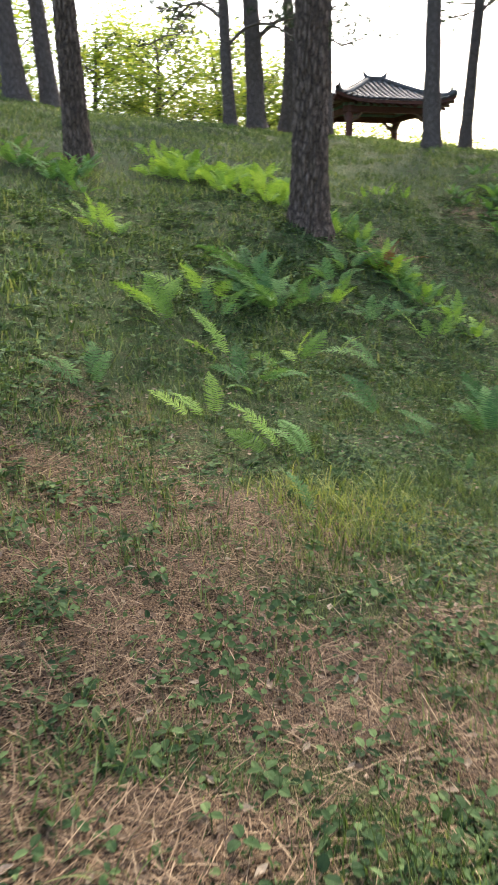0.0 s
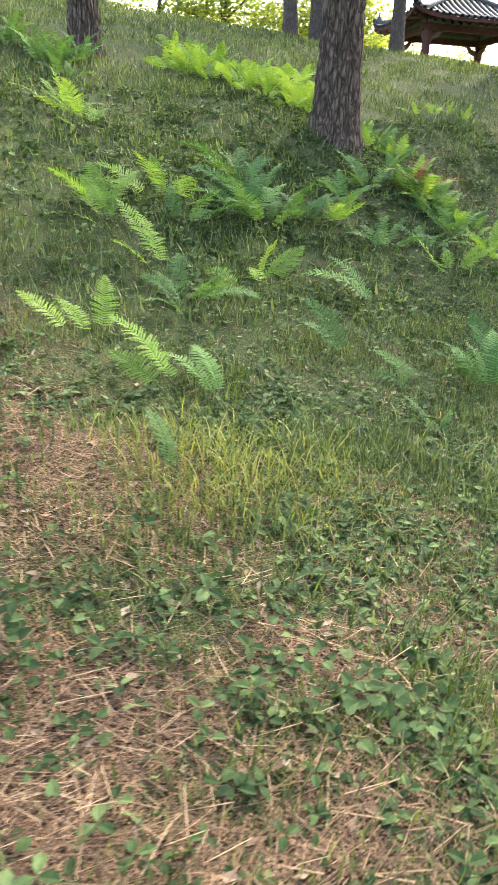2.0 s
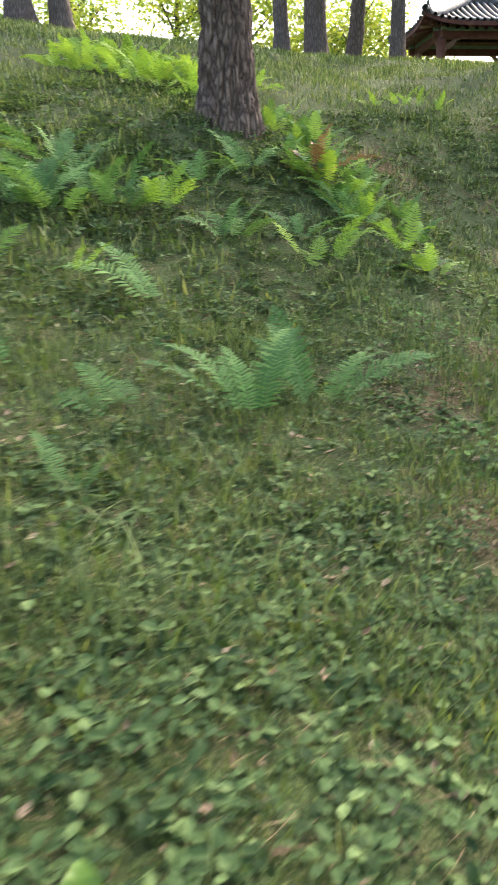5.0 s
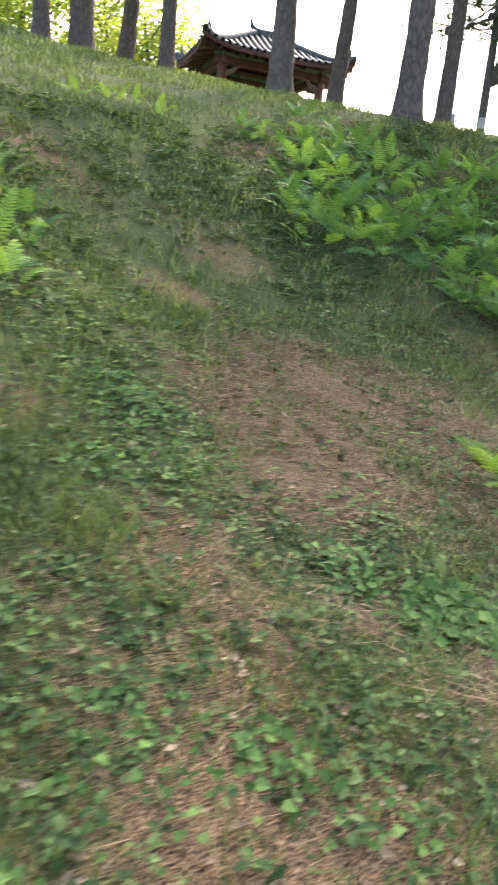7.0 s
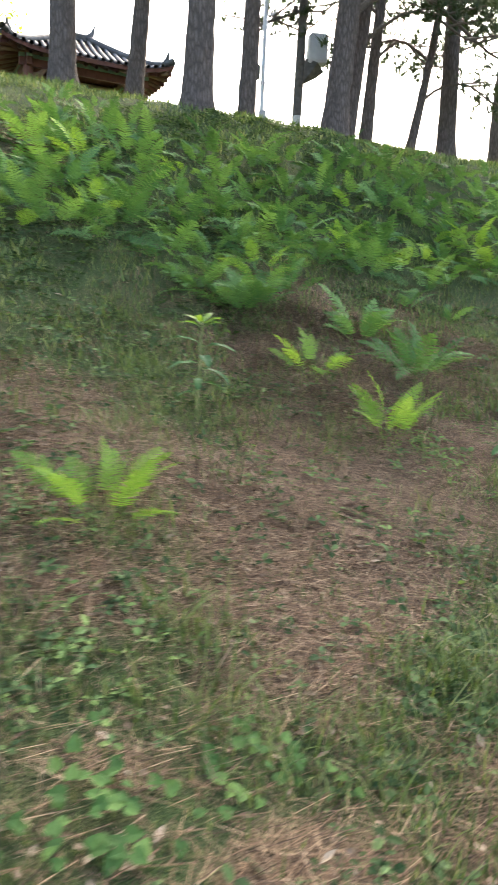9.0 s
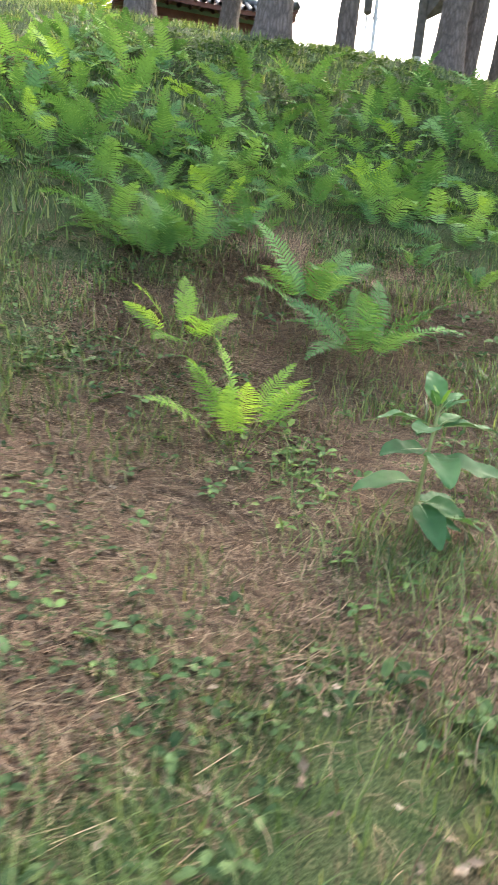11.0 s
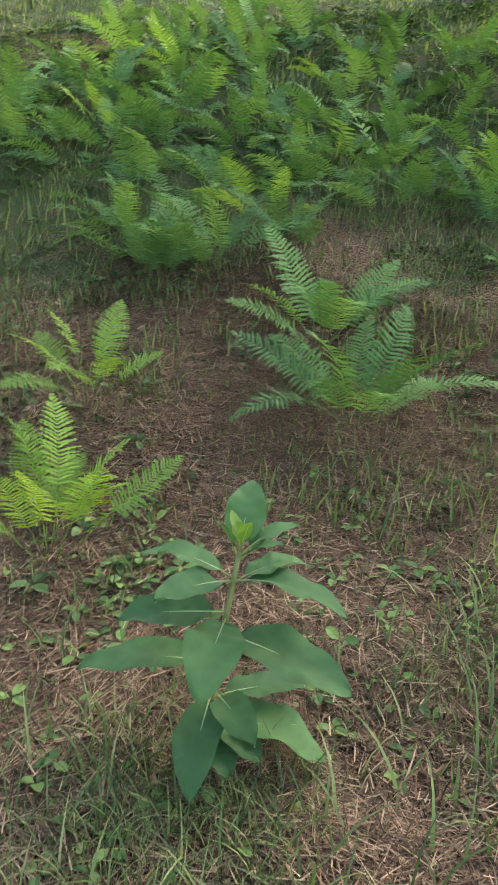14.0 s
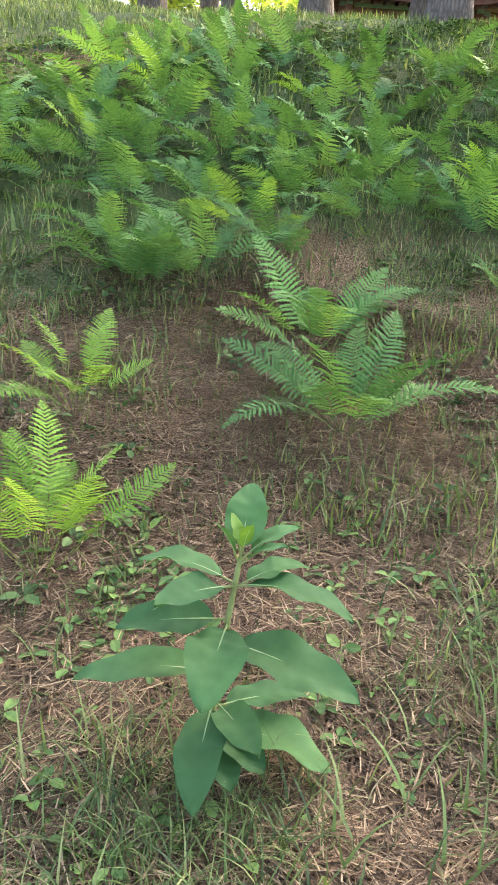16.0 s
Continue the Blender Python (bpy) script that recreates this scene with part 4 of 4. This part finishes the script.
# rows of round cover tiles running down each face
for face in range(4):
    half = W2 if face % 2 == 0 else D2
    count = 22 if face % 2 == 0 else 18
    for i in range(count):
        g = -1 + 2 * (i + 0.5) / count
        line = []
        for s in np.linspace(0, 1, 8):
            if face % 2 == 0:
                reach_in = max(0.0, (abs(g) * W2 - RIDGE) / (W2 - RIDGE))
                bb = 1.02 - s * (1.02 - reach_in)
                a, b = g, bb * (1 if face == 0 else -1)
            else:
                aa = 1.02 - s * (1.02 - (RIDGE + abs(g) * (W2 - RIDGE)) / W2)
                a, b = aa * (1 if face == 1 else -1), g
            line.append((a * W2, b * D2, roof_at(max(-1, min(1, a)), max(-1, min(1, b))) + 0.03))
        v, q = tube(np.array(line), 0.06, 6)
        part("roof_tile", mesh_of("roof_tile", v, q, TILE, True), roof, "row of round grey tiles")
# ridges with upturned ends
for sx in (-1, 1):
    for sy in (-1, 1):
        line = []
        for s in np.linspace(0, 1, 10):
            a, b = (RIDGE + (W2 - RIDGE) * s) / W2 * sx, s * sy
            line.append((a * W2, b * D2, roof_at(a, b) + 0.09))
        v, q = tube(np.array(line), 0.1, 8)
        part("hip_ridge", mesh_of("hip_ridge", v, q, TILE, True), roof)
        tip = np.array(line[-2])
        v, q = tube(np.array([tip, tip + [0.08 * sx, 0.08 * sy, 0.14], tip + [0.1 * sx, 0.1 * sy, 0.34]]), np.array([0.1, 0.075, 0.02]), 8)
        part("ridge_end", mesh_of("ridge_end", v, q, TILE, True), roof, "dark upturned ridge end ornament")
box("main_ridge", (2 * RIDGE + 0.3, 0.2, 0.22), Matrix.Translation((0, 0, TOP + 0.08)), TILE, roof, bevel=0.04)
for sx in (-1, 1):
    v, q = tube(np.array([(sx * RIDGE, 0, TOP + 0.1), (sx * (RIDGE + 0.14), 0, TOP + 0.24), (sx * (RIDGE + 0.22), 0, TOP + 0.5)]), np.array([0.12, 0.07, 0.015]), 8)
    part("ridge_end", mesh_of("ridge_end", v, q, TILE, True), roof, "horn-shaped ridge ornament")
# rafters under the eaves
for face in range(4):
    count = 16 if face % 2 == 0 else 13
    for i in range(count):
        g = -0.94 + 1.88 * i / (count - 1)
        pts = []
        for s in (1.0, 0.62):
            a, b = (g * (1 if s == 1 else 0.8), s) if face % 2 == 0 else (s, g * (1 if s == 1 else 0.8))
            a, b = (a, b if face == 0 else -b) if face % 2 == 0 else (a if face == 1 else -a, b)
            pts.append((a * W2, b * D2, roof_at(a, b) - 0.17))
        v, q = tube(np.array(pts), 0.055, 7)
        part("rafter", mesh_of("rafter", v, q, OCHRE if i % 2 else DANCHEONG, True), pavilion)
PX, PY = W2 - 0.75, D2 - 0.7
for sx in (-1, 1):
    for sy in (-1, 1):
        v, q = tube(np.array([(sx * PX, sy * PY, z) for z in (-0.1, 0.5, 1.5, 2.75)]), np.array([0.15, 0.15, 0.14, 0.13]), 16)
        part("post", mesh_of("post", v, q, DANCHEONG, True), pavilion, "round red-brown post")
        v, q = tube(np.array([(sx * PX, sy * PY, z) for z in (-0.4, -0.1, -0.02)]), np.array([0.26, 0.24, 0.2]), 12)
        part("plinth", mesh_of("plinth", v, q, GRANITE), pavilion, "granite post base")
        for ax in (0, 1):
            line = [(sx * PX - sx * s * 0.55 * (ax == 0), sy * PY - sy * s * 0.55 * (ax == 1), 2.38 - 0.4 * (1 - s) ** 2 + 0.05 * math.sin(s * 9)) for s in np.linspace(0, 1, 8)]
            v, q = tube(np.array(line), np.linspace(0.11, 0.05, 8), 6)
            part("bracket", mesh_of("bracket", v, q, OCHRE), pavilion, "carved curved bracket")
for s in (-1, 1):
    for z, h, mt in ((2.5, 0.2, DANCHEONG), (2.65, 0.1, PAINT_TEAL), (2.76, 0.12, OCHRE)):
        box("lintel", (2 * PX + 0.5, 0.15, h), Matrix.Translation((0, s * PY, z)), mt, pavilion)
        box("lintel", (0.15, 2 * PY + 0.5, h), Matrix.Translation((s * PX, 0, z)), mt, pavilion)
    for z in (0.45, 0.8):
        box("rail", (2 * PX, 0.07, 0.07), Matrix.Translation((0, s * PY, z)), DANCHEONG, pavilion)
        box("rail", (0.07, 2 * PY, 0.07), Matrix.Translation((s * PX, 0, z)), DANCHEONG, pavilion)
box("platform", (2 * PX + 0.9, 2 * PY + 0.9, 0.3), Matrix.Translation((0, 0, -0.15)), GRANITE, pavilion, "granite platform")
box("platform", (2 * PX + 1.5, 2 * PY + 1.5, 2.2), Matrix.Translation((0, 0, -1.4)), GRANITE, pavilion, "granite base course")

# ---------------------------------------------------------------- poles behind the crest


def rod(name, pts, rad, material, parent, label="", sides=10):
    v, q = tube(np.array(pts, float), rad, sides)
    return part(name, mesh_of(name, v, q, material, True), parent, label)


lamp_pole = new("camera_pole")
lamp_pole.location = (9.54, 23.4, float(ground_z(9.54, 23.4)) - 0.2)
tagged(lamp_pole, "slim galvanised steel pole with small grey boxes and a hooked top", "pole")
rod("pole", [(0, 0, z) for z in (0, 1.5, 3.2, 4.6)], 0.045, STEEL, lamp_pole)
rod("conduit", [(-0.16, 0.02, z) for z in (0, 1.2, 2.2, 3.0)], 0.025, STEEL, lamp_pole)
box("junction_box", (0.16, 0.14, 0.36), Matrix.Translation((0.0, -0.1, 0.55)), BOXGREY, lamp_pole, "small grey junction box", 0.015)
box("speaker_box", (0.16, 0.16, 0.3), Matrix.Translation((-0.16, -0.04, 1.5)), POLE_DARK, lamp_pole, "small dark grey device", 0.03)
for z in (1.3, 2.4, 3.1):
    rod("clamp", [(0, 0, z - 0.03), (0, 0, z + 0.03)], 0.065, STEEL, lamp_pole)
rod("hook", [(0.05 + 0.2 * math.sin(a), 0, 2.85 - 0.2 * math.cos(a)) for a in np.linspace(0.2, 4.2, 14)], 0.02, STEEL, lamp_pole, "curved steel hoop", 6)

util = new("utility_pole")
util.location = (10.47, 24.0, float(ground_z(10.47, 24.0)) - 0.2)
tagged(util, "dark weathered utility pole with a grey cabinet and a side arm", "pole")
rod("pole", [(0, 0, 0), (0.02, 0, 2.5), (0.04, 0, 5.5)], np.array([0.11, 0.1, 0.085]), POLE_DARK, util)
cab = box("cabinet", (0.42, 0.32, 0.62), Matrix.Translation((0.38, -0.05, 2.12)), BOXGREY, util, "large pale grey metal cabinet", 0.03)
v, q = tube(np.array([(0.34, -0.05, 1.8), (0.24, -0.05, 1.62), (0.08, -0.02, 1.42)]), np.array([0.26, 0.17, 0.05]), 4)
part("cabinet_bracket", mesh_of("cabinet_bracket", v, q, POLE_DARK), util, "dark tapering bracket")
box("cabinet_door", (0.34, 0.02, 0.5), Matrix.Translation((0.38, -0.222, 2.12)), BOXGREY, util, bevel=0.006)
rod("arm", [(0.0, 0, 2.9), (-0.6, -0.05, 2.65), (-1.15, -0.1, 2.4)], 0.035, POLE_DARK, util)
for s in (0.1, 0.5, 0.95):
    rod("insulator", [(-1.15 * s - 0.05, -0.05, 2.84 - 0.45 * s), (-1.15 * s - 0.05, -0.05, 3.0 - 0.45 * s)], 0.06, POLE_DARK, util)
rod("meter", [(0.0, -0.1, 0.45), (0.0, -0.1, 0.7)], 0.09, BOXGREY, util)
wire = new("overhead_wire")
wire.location = (10.5, 24.0, 4.9)
tagged(wire, "thin black overhead cable sagging from a pole", "cable")
rod("cable", [(-0.1 - 1.1 * s, 0, 0.3 + 0.4 * (s - 0.5) ** 2 - 0.4 * s) for s in np.linspace(0, 1, 12)], 0.012, POLE_DARK, wire, "", 5)


# ---------------------------------------------------------------- broad-leaved weeds


def leaf_mesh(length, width, curl, fold, seed, material):
    """A lance-shaped leaf along +x with a folded midrib, wavy margin and pale rib."""
    r = np.random.default_rng(seed)
    n, m = 26, 4
    s = np.linspace(0, 1, n + 1)
    half = width / 2 * np.sin(np.pi * np.clip(s, 0, 1) ** 0.9) ** 0.62 * (1 - 0.1 * s)
    half[0], half[-1] = 0.004, 0.0005
    ang = -curl * s ** 1.4
    x = np.concatenate([[0], np.cumsum(np.cos(ang[1:]) * length / n)])
    z = np.concatenate([[0], np.cumsum(np.sin(ang[1:]) * length / n)])
    wave = 0.035 * width * np.sin(s * 17 + r.uniform(0, 6)) + 0.05 * width * np.sin(s * 9 + r.uniform(0, 6))
    verts = []
    for i in range(n + 1):
        for j in range(-m, m + 1):
            w = j / m
            vein = 0.022 * width * math.cos((s[i] * 17 - abs(w) * 3.5) * 2.0) * abs(w) * (1 - abs(w))
            verts.append((x[i] - abs(w) * half[i] * 0.1, w * half[i], z[i] + fold * abs(w) * half[i] + wave[i] * w * w + vein * 3 + (0.0012 if j == 0 else 0)))
    k = 2 * m + 1
    quads = [(i * k + j, (i + 1) * k + j, (i + 1) * k + j + 1, i * k + j + 1) for i in range(n) for j in range(2 * m)]
    return mesh_of("leaf", verts, quads, material, True)


def rib_mesh(length, curl, w=0.003):
    s = np.linspace(0, 1, 10)
    ang = -curl * s ** 1.4
    x = np.concatenate([[0], np.cumsum(np.cos(ang[1:]) * length / 9)])
    z = np.concatenate([[0], np.cumsum(np.sin(ang[1:]) * length / 9)]) + 0.001
    pieces = [tube(np.stack([x, 0 * x, z], -1), min(w, 0.012 * length) * (1 - 0.8 * s), 5)]
    return mesh_of("midrib", *joined(pieces), RIB, True)


RIB = plain("pale_leaf_rib", (0.18, 0.28, 0.11), (0.26, 0.36, 0.16), 30, 0.5, 0, 0)


def weed(x, y, height, leaves, lean, label, turn, scale=1.0, young=0.8):
    """A single-stemmed weed; leaves: height share, direction (0 is screen right, 270 towards the path), length, width, pitch, curl."""
    root = new("weed_plant")
    root.location = (x, y, float(ground_z(x, y)) - 0.02)
    tagged(root, label, "plant")
    s = np.linspace(0, 1, 14)
    line = np.stack([lean[0] * s ** 1.3, lean[1] * s ** 1.3, s * height], -1)
    v, q = tube(line, 0.009 * scale * (1 - 0.55 * s) + 0.002, 8)
    part("stem", mesh_of("stem", v, q, POKE_STEM, True), root, "pale green stem")
    for i, (hs, az, ln, wd, up, curl) in enumerate(leaves):
        p0 = [float(np.interp(hs, s, line[:, c])) for c in range(3)]
        a = az + turn
        place = pose(*p0, 0, 0, a) @ pose(0, 0, 0, 0, -up, 0)
        stalk = 0.035 * scale
        mt = POKE_Y if hs >= young else POKE
        lf_ob = part("leaf", leaf_mesh(ln * 1.08, wd * 1.18, curl, 0.3, i, mt), root)
        lf_ob.matrix_basis = place @ Matrix.Translation((stalk, 0, 0)) @ pose(0, 0, 0, frng.uniform(-14, 14), 0, 0)
        part("midrib", rib_mesh(ln * 1.08, curl), lf_ob, "pale midrib")
        v, q = tube(np.array([(0, 0, 0), (stalk, 0, 0)]), 0.003, 6)
        pt = part("leaf_stalk", mesh_of("leaf_stalk", v, q, POKE_STEM, True), root)
        pt.matrix_basis = place
    return root


weed(8.93, 10.5, 0.55,
     [(0.975, 80, 0.15, 0.085, 58, 0.5), (0.98, 20, 0.12, 0.055, 40, 0.8), (0.97, 200, 0.08, 0.035, 66, 0.4), (0.99, 300, 0.07, 0.03, 70, 0.3), (1.0, 140, 0.06, 0.028, 75, 0.3), (0.96, 330, 0.1, 0.04, 45, 0.7),
      (0.88, 165, 0.19, 0.085, 20, 0.7), (0.87, 222, 0.17, 0.09, 12, 0.45), (0.87, 340, 0.235, 0.09, 14, 0.85), (0.86, 20, 0.14, 0.07, 25, 0.7),
      (0.72, 195, 0.2, 0.1, 6, 0.3), (0.7, 262, 0.2, 0.12, 0, 0.7),
      (0.62, 332, 0.28, 0.125, 2, 0.45), (0.47, 192, 0.28, 0.09, 14, 0.7),
      (0.34, 262, 0.22, 0.1, -10, 0.6), (0.34, 300, 0.16, 0.08, 8, 0.6), (0.24, 345, 0.25, 0.13, 0, 0.5), (0.3, 20, 0.2, 0.08, 8, 0.5), (0.22, 312, 0.15, 0.09, 6, 0.5), (0.22, 288, 0.15, 0.08, 0, 0.5)],
     (0.05, 0.03), "knee-high weed with large smooth dark green leaves", 20.7, 1.0, 0.985)
weed(6.88, 10.86, 0.62,
     [(0.99, 60, 0.12, 0.04, 40, 0.7), (0.98, 150, 0.12, 0.04, 35, 0.7), (0.98, 250, 0.1, 0.04, 45, 0.7), (0.97, 330, 0.13, 0.04, 35, 0.7), (0.96, 10, 0.12, 0.035, 25, 0.8), (0.96, 195, 0.13, 0.035, 25, 0.8),
      (0.8, 170, 0.2, 0.05, 20, 0.9), (0.76, 350, 0.2, 0.05, 15, 1.0), (0.68, 290, 0.16, 0.07, 0, 0.8), (0.6, 190, 0.18, 0.05, 5, 0.9), (0.55, 330, 0.2, 0.05, 0, 0.9), (0.45, 270, 0.14, 0.05, 0, 0.8), (0.4, 20, 0.14, 0.05, 0, 0.8), (0.3, 180, 0.12, 0.05, 0, 0.8)],
     (0.02, 0.0), "thin-stemmed weed with a bright green top and drooping leaves", -8.0, 0.8, 0.95)
weed(2.26, 3.98, 0.2,
     [(0.98, 100, 0.08, 0.055, 45, 0.5), (0.9, 10, 0.08, 0.055, 25, 0.7), (0.9, 200, 0.085, 0.055, 20, 0.7), (0.8, 290, 0.085, 0.06, 10, 0.8), (0.6, 330, 0.08, 0.05, 0, 0.7), (0.6, 150, 0.07, 0.05, 10, 0.6), (0.45, 240, 0.07, 0.05, 0, 0.6)],
     (0.01, 0.0), "low bright green seedling with pointed leaves", 10.0, 0.6, 0.75)


# ---------------------------------------------------------------- broad-leaved trees beyond the mound

bl_v = np.array([(-0.5, -0.0, 0), (0, -0.3, 0.06), (0.5, 0, 0), (0, 0.3, -0.04)])
bl_f = np.array([(0, 1, 2), (0, 2, 3)])


def broad_tree(x, y, z, height, radius, seed, leaves=6500):
    """A broad-leaved tree: trunk, forked limbs and a loose crown of leaf clumps with gaps."""
    r = np.random.default_rng(seed)
    root = new("broadleaf_tree")
    root.location = (x, y, z)
    tagged(root, "sunlit yellow-green broad-leaved tree behind the mound", "tree", "trees behind the mound")
    s = np.linspace(0, 1, 12)
    v, q = tube(np.stack([0.25 * np.sin(s * 3 + seed), 0.2 * np.cos(s * 2 + seed), s * height * 0.7], -1), 0.16 * (1 - 0.8 * s) + 0.02, 9)
    part("trunk", mesh_of("trunk", v, q, BARK_FAR, True), root)
    hubs = []
    for i in range(12):
        az, k = i * 2.4 + r.uniform(-0.4, 0.4), 0.22 + 0.7 * i / 12
        p0 = np.array([0.25 * math.sin(k * 3 + seed), 0.2 * math.cos(k * 2 + seed), k * height * 0.7])
        ln = radius * r.uniform(0.65, 1.1)
        pts = p0 + np.stack([np.cos(az) * s * ln, np.sin(az) * s * ln, s * height * 0.24 * r.uniform(0.3, 1)], -1)
        v, q = tube(pts, 0.05 * (1 - 0.85 * s) + 0.006, 6)
        part("limb", mesh_of("limb", v, q, TWIG, True), root)
        hubs += [pts[5], pts[8], pts[11]]
    hubs = np.array(hubs)
    w = r.integers(0, len(hubs), leaves)
    p = hubs[w] + r.normal(0, 1, (leaves, 3)) * [0.5, 0.5, 0.42]
    part("crown", mesh_of("crown", *spread(bl_v, bl_f, p, r.uniform(0, 6.28, leaves), r.uniform(0.12, 0.26, leaves), r.normal(0, 0.6, leaves), r.uniform(0, 6.28, leaves)), BROAD), root, "loose yellow-green foliage with gaps of sky")
    return root


for i, (bx, by, bh, br) in enumerate(((-9.0, 33, 8.5, 2.2), (-6.0, 36, 9, 2.4), (-3.2, 34, 7.5, 2.2), (-0.8, 38, 9, 2.4), (1.4, 35, 6.5, 2.1), (3.6, 41, 6.2, 2.2), (6.6, 43, 5.6, 2.2), (9.2, 42, 5.2, 2.0), (11.8, 43, 5.0, 2.0), (-12.5, 36, 9.5, 2.6), (-4.8, 44, 11, 2.8), (1.0, 46, 9, 2.6), (14.5, 46, 4.6, 2.0))):
    broad_tree(bx, by, float(ground_z(bx, by, False)) - 0.1, bh, br, 60 + i)
